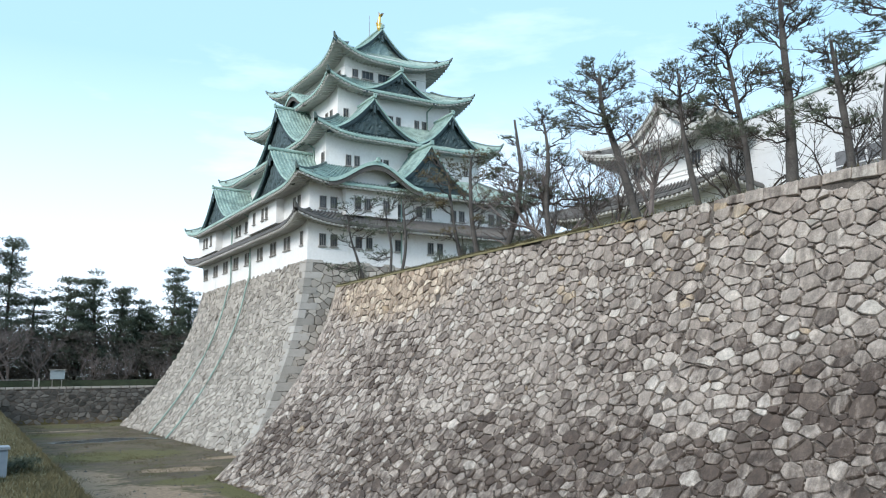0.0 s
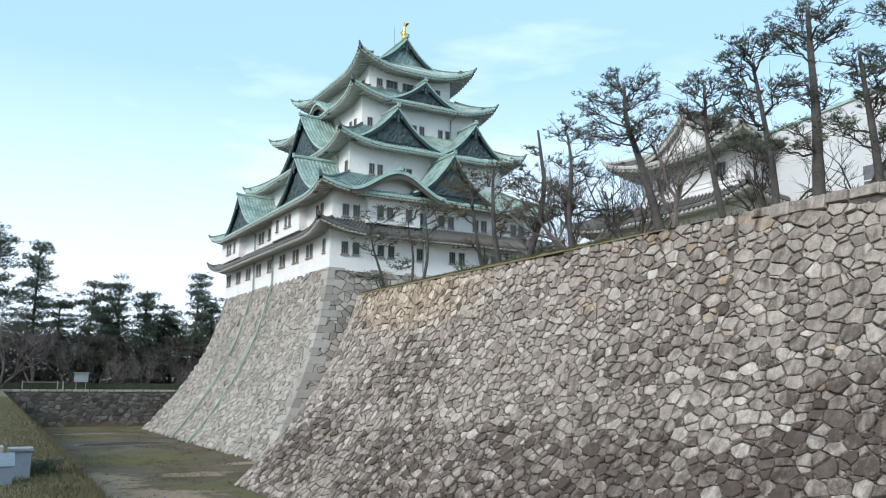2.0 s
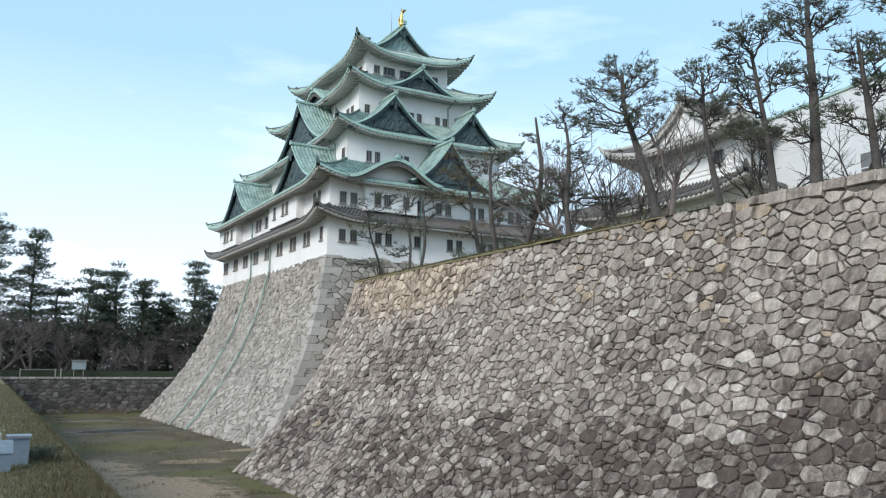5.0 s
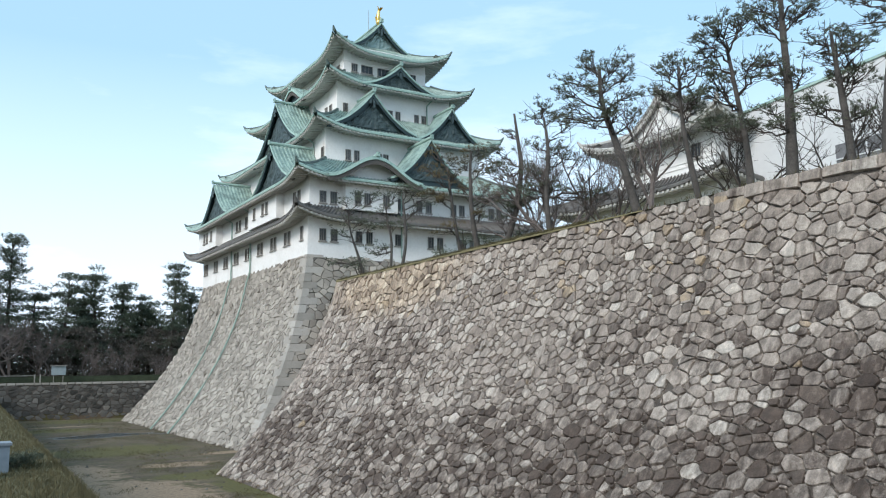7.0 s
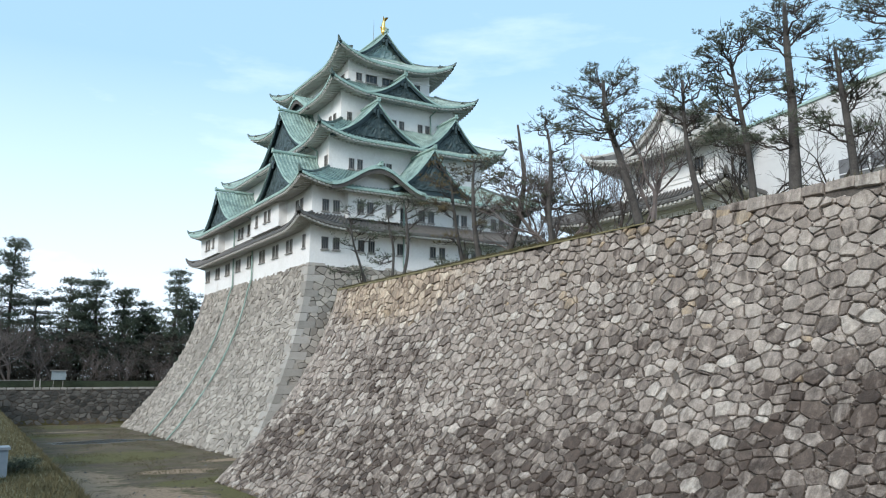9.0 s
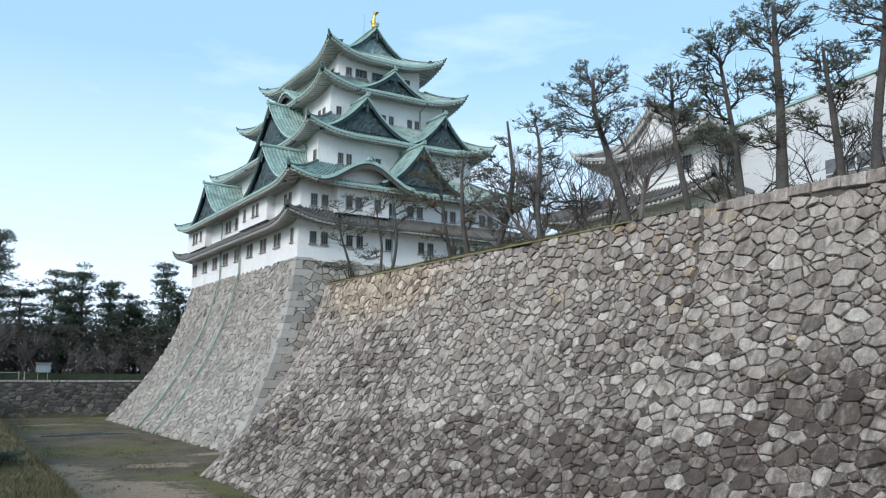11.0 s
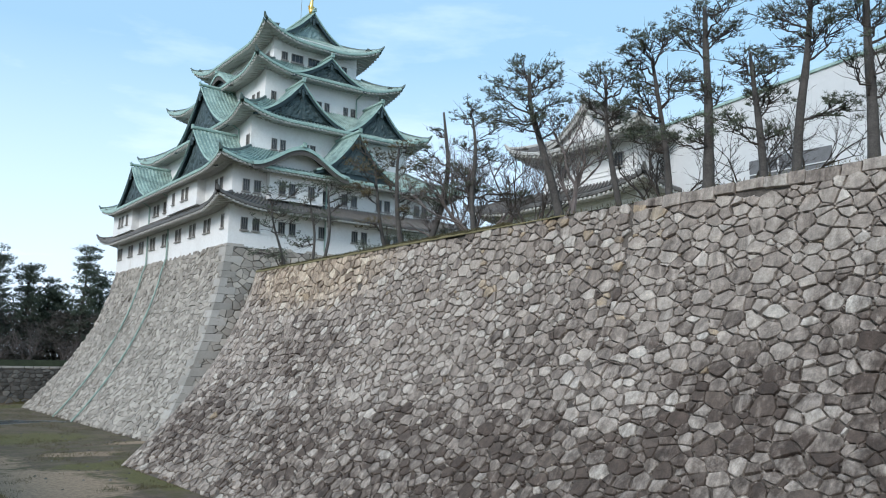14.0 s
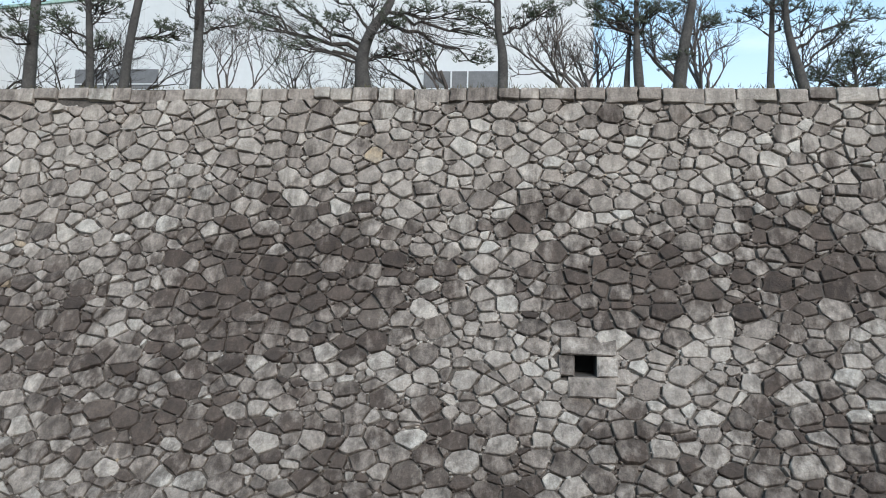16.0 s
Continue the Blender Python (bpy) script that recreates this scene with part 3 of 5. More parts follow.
far_hedge = empty("hedge", (30, 147, BANK), label="long low dark clipped hedge along the far bank", category="hedge")
part("hedge_body", Solid().box(5, 60, 146.2, 147.6, BANK, BANK + 1.0), hedge_mat, far_hedge)
board = empty("notice_board", (16, 144.5, BANK), label="pale blue-grey notice board on two posts", category="sign")
BOARD = material("pale painted board", (0.20, 0.25, 0.27), (0.27, 0.32, 0.34), 1.0, 0.6, fine=6.0)
part("panel", Solid().box(15.0, 17.1, 144.4, 144.5, BANK + 1.2, BANK + 2.6), BOARD, board)
part("roof", Solid().box(14.8, 17.3, 144.2, 144.8, BANK + 2.6, BANK + 2.75), FRAME, board)
for x in (15.3, 16.7):
    part("post", Solid().box(x, x + 0.1, 144.5, 144.6, BANK, BANK + 1.25), FRAME, board)
fence = empty("fence", (9, 143.8, BANK), label="low grey rail fence at the edge of the far wall", category="fence")
for x in (7.5, 12.5, 13.3):
    part("post", Solid().box(x, x + 0.18, 143.8, 143.98, BANK, BANK + 1.35), FRAME, fence)
part("rail", Solid().box(7.5, 12.7, 143.85, 143.93, BANK + 1.1, BANK + 1.2), FRAME, fence)

# two service cabinets on the near bank
CABINET = material("blue grey painted steel", (0.11, 0.15, 0.19), (0.16, 0.20, 0.24), 3.0, 0.45, fine=14.0)
CAB_TOP = material("pale galvanised sheet", (0.13, 0.16, 0.19), (0.21, 0.24, 0.27), 3.0, 0.4, 0.3, fine=14.0)
cab = empty("service_cabinet", (0.85, 15.3, BANK), label="blue-grey steel service cabinet on the grassy bank", category="cabinet")
part("body", Solid().box(0.72, 1.03, 15.2, 15.6, BANK, BANK + 0.44), CABINET, cab)
part("lid", Solid().box(0.69, 1.06, 15.17, 15.63, BANK + 0.44, BANK + 0.48), CAB_TOP, cab)
cab2 = empty("lamp_box", (0.6, 14.6, BANK), label="small floodlight box with a pale sloping glass", category="lamp")
part("housing", Solid().box(0.42, 0.74, 14.4, 14.7, BANK, BANK + 0.28), CABINET, cab2)
part("glass", Solid().add([(0.40, 14.38, BANK + 0.28), (0.76, 14.38, BANK + 0.28), (0.76, 14.72, BANK + 0.46), (0.40, 14.72, BANK + 0.46), (0.40, 14.72, BANK + 0.28), (0.76, 14.72, BANK + 0.28)], [(0, 1, 2, 3), (0, 3, 4), (1, 5, 2), (3, 2, 5, 4), (0, 4, 5, 1)]), CAB_TOP, cab2, "pale floodlight glass")
cab3 = empty("service_cabinet", (0.3, 15.4, BANK), label="low grey steel cabinet on the grassy bank", category="cabinet")
part("body", Solid().box(0.05, 0.62, 15.3, 15.9, BANK, BANK + 0.5), FRAME, cab3)

# ---- trees ----
BARK = material("grey brown pine bark", (0.032, 0.029, 0.027), (0.092, 0.084, 0.077), 2.5, 0.95, bump=0.04, fine=16.0)
BARK_DARK = material("dark wet bark", (0.028, 0.023, 0.020), (0.07, 0.058, 0.05), 2.5, 0.95, fine=16.0)
NEEDLE = material("pine needles", (0.038, 0.050, 0.032), (0.115, 0.132, 0.085), 0.6, 0.7, fine=5.0, island=0.45)
NEEDLE_BROWN = material("fading pine needles", (0.07, 0.055, 0.025), (0.15, 0.12, 0.06), 0.6, 0.8, fine=5.0, island=0.45)
TWIG = material("bare grey twigs", (0.075, 0.062, 0.058), (0.16, 0.135, 0.125), 1.0, 0.9, fine=9.0)
NEEDLE_FAR = material("distant conifer leaves", (0.032, 0.048, 0.036), (0.10, 0.125, 0.082), 0.25, 0.8, fine=1.5, island=0.4)
pine_rng = random.Random(7)


def needle_pad(s, c, radius, flat, tufts, blade, rng, blades=5):
    for _ in range(tufts):
        a, r = rng.uniform(0, 2 * math.pi), radius * math.sqrt(rng.random())
        p = Vector((c[0] + math.cos(a) * r, c[1] + math.sin(a) * r, c[2] + rng.gauss(0, flat) * (1 - 0.5 * r / radius)))
        lean = Vector((math.cos(a), math.sin(a), 0)) * (0.5 * r / radius)
        for _ in range(blades):
            d = (Vector((rng.gauss(0, 0.6), rng.gauss(0, 0.6), rng.uniform(0.1, 1.0))) + lean).normalized() * blade * rng.uniform(0.7, 1.2)
            w = d.cross(Vector((rng.gauss(0, 1), rng.gauss(0, 1), rng.gauss(0, 1)))).normalized() * blade * 0.075
            s.add([p - w, p + w, p + d], [(0, 1, 2)])


def crooked(a, b, n, bend, rng):
    a, b = Vector(a), Vector(b)
    pts = []
    for i in range(n + 1):
        t = i / n
        k = math.sin(math.pi * t) * bend
        pts.append(a.lerp(b, t) + Vector((rng.uniform(-k, k), rng.uniform(-k, k), rng.uniform(-k, k) * 0.6)))
    return pts


def smooth_path(pts, n=4):
    """Catmull-Rom through the points."""
    p = [Vector(q) for q in pts]
    p = [p[0] * 2 - p[1], *p, p[-1] * 2 - p[-2]]
    made = []
    for i in range(1, len(p) - 2):
        for k in range(n):
            t = k / n
            made.append(0.5 * ((2 * p[i]) + (p[i + 1] - p[i - 1]) * t + (2 * p[i - 1] - 5 * p[i] + 4 * p[i + 1] - p[i + 2]) * t * t + (3 * p[i] - p[i - 1] - 3 * p[i + 1] + p[i + 2]) * t ** 3))
    made.append(p[-2])
    return made


def pine(trunk, radius, pads, brown=False, pad=0.46):
    """A gaunt old pine: trunk points, its radius, and the places of its needle pads."""
    rng = pine_rng
    path = smooth_path(trunk)
    n = len(path)
    thing = empty("pine_tree", trunk[0], label="gaunt old pine with fading brown needles on the terrace edge" if brown else "gaunt old pine with open crown on the terrace edge", category="tree", group="pines on the terrace")
    wood = Solid()
    wood.tube(path, [0.74 * radius * (1.25 if i == 0 else 1.0 - 0.66 * i / (n - 1)) * rng.uniform(0.93, 1.07) for i in range(n)], 10)
    crown = Solid()
    limbs = []
    for place_ in pads:
        branches = Solid()
        limbs.append(branches)
        c = Vector(place_)
        k = min(range(n), key=lambda i: (path[i] - (c - Vector((0, 0, 0.5)))).length + (0.6 if i < n // 3 else 0))
        start = path[max(1, min(n - 2, k - 1))]
        reach = (c - start).length
        br = crooked(start, c - Vector((0, 0, 0.12)), 7, 0.10 + 0.07 * reach, rng)
        r0 = min(radius * 0.27, 0.028 + 0.014 * reach)
        branches.tube(br, [r0 * (1 - 0.75 * i / 7) for i in range(8)], 6)
        size = pad * rng.uniform(0.8, 1.25)
        needle_pad(crown, c, size * 0.75, 0.12, 26, 0.19, rng, 7)
        for _ in range(6):
            o = Vector((rng.uniform(-1.7, 1.7) * size, rng.uniform(-1.7, 1.7) * size, rng.uniform(-0.6, 0.9) * size))
            q = c + o
            tw = crooked(br[rng.choice((4, 5, 6))], q, 3, 0.10, rng)
            branches.tube(tw, [0.028, 0.022, 0.016, 0.010], 4, False)
            needle_pad(crown, q, size * 0.45, 0.08, 10, 0.18, rng, 7)
        for _ in range(6):
            o = Vector((rng.uniform(-2.0, 2.0), rng.uniform(-2.0, 2.0), rng.uniform(-1.1, 1.4))) * size
            branches.tube(crooked(br[rng.choice((2, 3, 4))], c + o, 4, 0.14, rng), [0.020, 0.016, 0.012, 0.009, 0.005], 3, False)
    part("trunk", wood, BARK, thing, "grey-brown leaning trunk", True)
    for limb in limbs:
        part("limb", limb, BARK_DARK, thing)
    part("crown", crown, NEEDLE_BROWN if brown else NEEDLE, thing, "open pads of brown needles" if brown else "open pads of green needles")
    return thing


pine([(29.50, 60.09, 14.20), (28.79, 60.44, 16.77), (28.28, 60.69, 18.57), (28.07, 60.79, 20.48)], 0.19, [(27.74, 60.20, 21.25), (29.13, 60.40, 21.71), (30.11, 59.42, 21.67), (27.93, 61.16, 19.95), (29.22, 60.59, 19.49), (27.02, 60.05, 18.47), (27.92, 59.46, 15.76), (27.44, 62.08, 16.13), (29.72, 59.28, 19.13)], pad=0.6)
pine([(29.60, 56.28, 14.20), (29.73, 56.21, 17.11), (29.45, 56.36, 18.92), (29.26, 56.46, 20.75)], 0.17, [(29.69, 55.45, 20.97), (29.64, 57.71, 16.94), (29.73, 56.12, 18.63), (29.06, 57.55, 16.42), (28.87, 56.59, 19.82)], pad=0.6)
pine([(29.30, 54.05, 14.20), (29.69, 53.84, 16.78), (29.63, 53.87, 18.98), (29.48, 53.95, 20.57)], 0.20, [(30.58, 53.77, 20.92), (30.75, 52.23, 20.37), (30.80, 53.63, 19.75), (30.01, 54.75, 18.53), (29.97, 53.75, 21.30)], pad=0.6)
pine([(29.00, 44.70, 14.20), (28.59, 44.97, 16.63), (28.36, 45.12, 18.83), (28.19, 45.23, 20.77)], 0.20, [(27.76, 46.26, 21.86), (28.62, 45.48, 21.23), (26.84, 44.76, 19.93), (28.80, 45.64, 20.26), (27.34, 46.06, 19.18), (27.58, 45.01, 18.46), (27.50, 44.22, 16.43), (27.39, 46.88, 20.84)], brown=True, pad=0.55)
pine([(28.80, 42.53, 14.20), (28.47, 42.75, 16.91), (28.39, 42.80, 19.70), (28.48, 42.75, 21.27)], 0.26, [(28.93, 42.36, 21.39), (29.95, 42.44, 20.55), (28.62, 43.84, 19.10), (29.61, 42.66, 19.05), (30.21, 42.90, 18.48), (28.75, 42.24, 17.18), (28.41, 43.74, 20.66), (29.05, 42.19, 20.01), (30.60, 42.68, 18.70)], brown=True, pad=0.55)
pine([(28.60, 39.65, 14.20), (29.31, 39.14, 16.91), (29.59, 38.94, 19.37), (29.48, 39.02, 21.16), (29.32, 39.13, 22.91)], 0.27, [(29.74, 40.04, 21.97), (27.82, 38.93, 20.35), (28.41, 38.63, 19.16), (28.04, 39.15, 19.59), (30.38, 39.86, 17.42), (28.93, 39.21, 17.02), (28.71, 39.98, 16.43), (28.64, 38.99, 17.93), (28.13, 40.01, 19.36), (29.85, 38.39, 19.28)])
pine([(28.60, 35.05, 14.20), (28.45, 35.17, 16.78), (28.58, 35.07, 18.90), (28.56, 35.08, 20.22), (28.44, 35.18, 21.46)], 0.24, [(28.16, 34.90, 22.01), (28.13, 35.72, 21.63), (29.16, 34.88, 21.69), (28.76, 36.28, 20.04), (29.39, 35.01, 19.75), (30.19, 35.19, 19.43), (28.50, 36.33, 18.67), (29.16, 36.24, 18.33), (27.92, 36.18, 17.05), (28.85, 33.72, 20.66), (30.85, 34.42, 17.01), (31.59, 34.17, 17.37), (28.30, 36.65, 17.78), (28.95, 35.00, 17.39)])
pine([(28.40, 28.00, 14.20), (27.97, 28.43, 16.83), (27.64, 28.77, 18.59), (27.30, 29.11, 20.37), (27.24, 29.18, 22.15)], 0.31, [(27.15, 30.05, 22.91), (27.42, 27.92, 22.23), (27.47, 30.17, 22.52), (26.28, 30.42, 21.78), (25.66, 29.98, 20.83), (26.84, 27.96, 21.67), (28.69, 29.02, 21.95), (28.20, 30.01, 21.69), (26.21, 28.69, 20.82), (28.76, 28.75, 20.98), (26.17, 29.93, 20.19), (27.13, 27.99, 19.90), (26.22, 29.45, 19.37), (26.48, 30.94, 19.93), (29.05, 28.71, 20.01), (26.63, 28.11, 19.40)])
pine([(28.40, 24.26, 14.20), (28.13, 24.58, 16.85), (28.00, 24.73, 18.72), (28.00, 24.73, 20.93)], 0.22, [(27.63, 25.62, 21.05), (26.94, 24.15, 20.59), (28.77, 24.71, 21.12), (26.97, 25.25, 19.78), (28.37, 25.82, 19.75), (29.54, 24.85, 19.27), (28.25, 24.46, 19.17), (29.87, 24.54, 21.11), (28.04, 23.92, 19.45)])
pine([(28.30, 21.49, 14.20), (28.24, 21.57, 16.64), (28.06, 21.81, 19.16), (27.92, 21.99, 21.02)], 0.23, [(26.76, 21.71, 21.63), (28.37, 21.83, 22.03), (26.37, 22.03, 20.91), (27.20, 21.64, 21.19), (27.10, 22.68, 20.64), (28.17, 22.14, 19.79), (26.86, 21.92, 19.23), (27.55, 20.51, 19.63), (29.48, 21.52, 20.03), (26.99, 22.42, 18.91), (28.65, 23.01, 19.22), (28.42, 23.04, 17.96), (27.06, 22.60, 17.33), (28.37, 21.24, 22.10), (28.06, 21.89, 17.29)])
pine([(28.30, 19.57, 14.20), (28.34, 19.51, 16.38), (28.36, 19.48, 18.49), (28.34, 19.52, 20.65), (28.34, 19.51, 22.59)], 0.34, [(28.19, 20.39, 22.08), (28.33, 19.97, 21.50), (28.81, 19.10, 21.51), (29.19, 18.84, 21.69), (28.79, 20.88, 19.99), (28.22, 19.72, 19.01), (28.48, 19.00, 18.78), (28.42, 20.41, 17.67), (27.52, 19.50, 16.81), (27.39, 19.98, 21.20), (29.66, 19.80, 22.88), (27.47, 20.87, 17.03), (28.20, 19.94, 22.74), (27.82, 18.04, 22.31)])
pine([(28.30, 17.01, 14.20), (28.23, 17.12, 16.62), (28.16, 17.25, 18.42), (28.10, 17.34, 19.83)], 0.23, [(27.70, 17.57, 19.52), (28.47, 17.12, 19.79), (27.32, 16.22, 18.65), (28.39, 17.44, 18.30), (28.62, 17.15, 17.98), (26.73, 17.40, 16.68), (27.82, 18.46, 17.39), (28.31, 16.82, 16.55), (28.42, 17.71, 19.08), (28.31, 16.24, 18.07), (29.06, 16.78, 19.56)])
pine([(28.30, 15.77, 14.20), (28.40, 15.59, 16.69), (28.57, 15.30, 19.01), (28.65, 15.15, 20.65), (28.73, 15.00, 22.32)], 0.27, [(28.95, 15.87, 21.42), (27.84, 14.05, 20.29), (28.15, 13.69, 19.90), (28.53, 16.31, 20.86), (29.29, 16.47, 20.31), (28.43, 14.20, 17.10), (28.68, 14.86, 20.07), (28.18, 16.48, 21.32), (28.21, 14.97, 21.64), (28.74, 14.26, 21.87), (28.83, 13.83, 16.95)])
pine([(28.30, 12.91, 14.20), (28.32, 12.87, 16.87), (28.31, 12.90, 18.86), (28.32, 12.87, 20.87), (28.34, 12.83, 22.23)], 0.29, [(28.18, 12.35, 19.80), (29.22, 11.48, 19.92), (28.13, 12.03, 18.48), (27.85, 13.13, 20.29), (29.48, 12.04, 17.68), (26.94, 12.93, 18.11), (28.90, 12.04, 20.40), (29.63, 11.47, 19.38), (28.11, 12.14, 20.82), (27.40, 13.14, 21.29), (29.55, 12.07, 22.01)])
pine([(28.40, 6.47, 14.20), (28.36, 6.66, 15.76), (28.42, 6.40, 16.82), (28.57, 5.74, 18.01), (28.62, 5.48, 19.40)], 0.40, [(27.16, 8.83, 15.98), (26.84, 9.66, 16.73), (27.81, 8.32, 16.92), (29.09, 5.74, 16.35), (27.62, 5.24, 16.95), (28.71, 3.01, 17.50), (28.88, 2.40, 15.93), (28.26, 10.97, 17.79), (28.01, 7.47, 17.31), (28.68, 9.39, 18.00), (28.04, 4.20, 17.59), (28.01, 6.26, 18.13), (29.19, 4.74, 16.20), (29.03, 8.23, 18.97), (28.89, 3.73, 18.84), (28.64, 2.21, 16.85)])
pine([(28.2, 1.53, 14.20), (28.2, 1.56, 15.87), (28.2, 1.74, 16.88), (28.2, 1.79, 18.08), (28.2, 1.73, 19.48)], 0.27, [(28.2, 2.46, 17.45), (28.2, 0.59, 17.46), (28.2, 2.65, 18.37), (28.2, 1.13, 18.81), (28.2, 2.08, 19.52), (28.2, 0.04, 17.60)])
pine([(28.6, -2.76, 14.20), (28.6, -2.81, 15.82), (28.6, -2.88, 16.96)], 0.17, [(28.6, -3.13, 16.75), (28.6, -2.54, 17.19), (28.6, -2.80, 17.35)])
pine([(28.2, -3.22, 14.20), (28.2, -3.08, 15.87), (28.2, -3.05, 16.62), (28.2, -3.00, 18.33)], 0.24, [(28.2, -2.42, 17.25), (28.2, -3.61, 17.50), (28.2, -2.95, 18.52), (28.2, -2.26, 18.03), (28.2, -1.56, 17.53)])
pine([(28.2, -4.45, 14.20), (28.2, -4.64, 16.10), (28.2, -4.88, 17.55), (28.2, -4.97, 18.65)], 0.35, [(28.2, -4.72, 15.82), (28.2, -4.10, 17.45), (28.2, -5.54, 17.11), (28.2, -5.10, 18.45), (28.2, -4.28, 18.36)])
pine([(28.6, -7.59, 14.20), (28.6, -7.63, 16.14), (28.6, -7.66, 17.92), (28.6, -7.67, 19.12)], 0.18, [(28.6, -6.97, 17.53), (28.6, -8.28, 17.71), (28.6, -7.71, 18.92)])
pine([(28.2, -8.76, 14.20), (28.2, -8.35, 15.62), (28.2, -8.02, 16.99), (28.2, -7.97, 18.55)], 0.27, [(28.2, -8.89, 17.27), (28.2, -7.42, 17.78), (28.2, -9.44, 16.58), (28.2, -8.15, 18.74), (28.2, -10.34, 17.35)])
pine([(30.0, -11.00, 14.20), (30.0, -10.90, 15.53), (30.0, -10.81, 16.34)], 0.12, [(30.0, -10.62, 16.14), (30.0, -11.38, 16.34), (30.0, -10.04, 15.83), (30.0, -11.00, 16.75), (30.0, -11.76, 15.52), (30.0, -10.43, 15.32), (30.0, -9.47, 15.63)])


def grow(s, p, d, length, r, depth, rng, spread=0.55, lift=0.15):
    pts = [p]
    q, e = p.copy(), d.copy()
    for _ in range(3):
        e = (e + Vector((rng.gauss(0, 0.16), rng.gauss(0, 0.16), rng.gauss(0, 0.12) + lift * 0.3))).normalized()
        q = q + e * (length / 3)
        pts.append(q.copy())
    s.tube(pts, [r, r * 0.88, r * 0.76, r * 0.62], 5 if r > 0.04 else 3, False)
    if depth == 0:
        return
    for _ in range(3 if depth > 1 else 4):
        f = (e + Vector((rng.gauss(0, spread), rng.gauss(0, spread), rng.gauss(0, spread * 0.7) + lift))).normalized()
        start = pts[rng.choice((1, 2, 3, 3))]
        grow(s, start, f, length * rng.uniform(0.6, 0.85), r * 0.58, depth - 1, rng, spread, lift)


bare_rng = random.Random(21)


def bare_tree(at, height, r, stems=1, depth=4, name="bare_tree", mat=None, label="leafless broadleaf tree with fine dark twigs", spread=0.5):
    rng = bare_rng
    thing = empty(name, at, label=label, category="tree")
    s = Solid()
    for k in range(stems):
        d = Vector((rng.gauss(0, 0.25 if stems == 1 else 0.6), rng.gauss(0, 0.2 if stems == 1 else 0.7), 1)).normalized()
        grow(s, Vector(at) - Vector((0, 0, 0.1)), d, height * 0.36, r, depth, rng, spread)
    part("branchwork", s, mat or BARK_DARK, thing)
    return thing


for at, h, r, n, dep in (((28.6, 27.4, TERRACE), 6.4, 0.15, 1, 5), ((29.2, 28.7, TERRACE), 6.8, 0.10, 1, 5), ((29.3, 35.9, TERRACE), 6.6, 0.12, 2, 5), ((31, 37.4, TERRACE), 7.0, 0.12, 3, 5), ((31, 33.0, TERRACE), 6.2, 0.09, 2, 4), ((31, 40.5, TERRACE), 6.8, 0.1, 2, 5),
                         ((30.5, 12.6, TERRACE), 4.8, 0.06, 3, 5), ((30.5, 9.4, TERRACE), 4.4, 0.05, 3, 4), ((30, 7.9, TERRACE), 3.0, 0.05, 4, 4), ((30, 3.7, TERRACE), 5.0, 0.10, 2, 5),
                         ((29.6, -1.7, TERRACE), 4.8, 0.10, 4, 5), ((30.5, -6.2, TERRACE), 6.0, 0.12, 2, 5), ((30.5, 19.0, TERRACE), 5.0, 0.07, 3, 4), ((30, 22.8, TERRACE), 5.2, 0.07, 2, 4), ((30.5, 17.0, TERRACE), 4.6, 0.06, 3, 4), ((31, -9.5, TERRACE), 4.5, 0.07, 3, 4), ((32, 36.5, TERRACE), 8.0, 0.13, 2, 5), ((31, 24.0, TERRACE), 5.4, 0.09, 2, 4), ((33, 42.5, TERRACE), 6.0, 0.1, 2, 5)):
    bare_tree(at, h, r, n, dep, mat=BARK_DARK if dep < 5 else TWIG)

# clipped shrubs on trunks near the tower wall
def cloud_shrub(at, h, n, seed):
    rng = random.Random(seed)
    thing = empty("clipped_shrub", at, label="small clipped evergreen on a bent stem", category="shrub")
    s, w = Solid(), Solid()
    for _ in range(n):
        c = Vector(at) + Vector((rng.uniform(-0.5, 0.5), rng.uniform(-0.8, 0.8), rng.uniform(0.35, 1.0) * h))
        w.tube(crooked(at, c, 4, 0.15, rng), [0.09, 0.08, 0.07, 0.05, 0.04], 5)
        needle_pad(s, c, 0.55, 0.22, 70, 0.16, rng, 4)
    part("stem", w, BARK_DARK, thing)
    part("foliage", s, NEEDLE, thing)


for at, h, n, seed in (((31, 50.6, TERRACE), 3.0, 5, 3), ((31, 48.0, TERRACE), 2.8, 4, 4), ((31, 45.6, TERRACE), 2.2, 4, 5), ((30, 62.5, TERRACE), 2.6, 5, 6), ((31, 41.2, TERRACE), 2.2, 4, 9)):
    cloud_shrub(at, h, n, seed)

# far wood behind the moat
far_rng = random.Random(5)


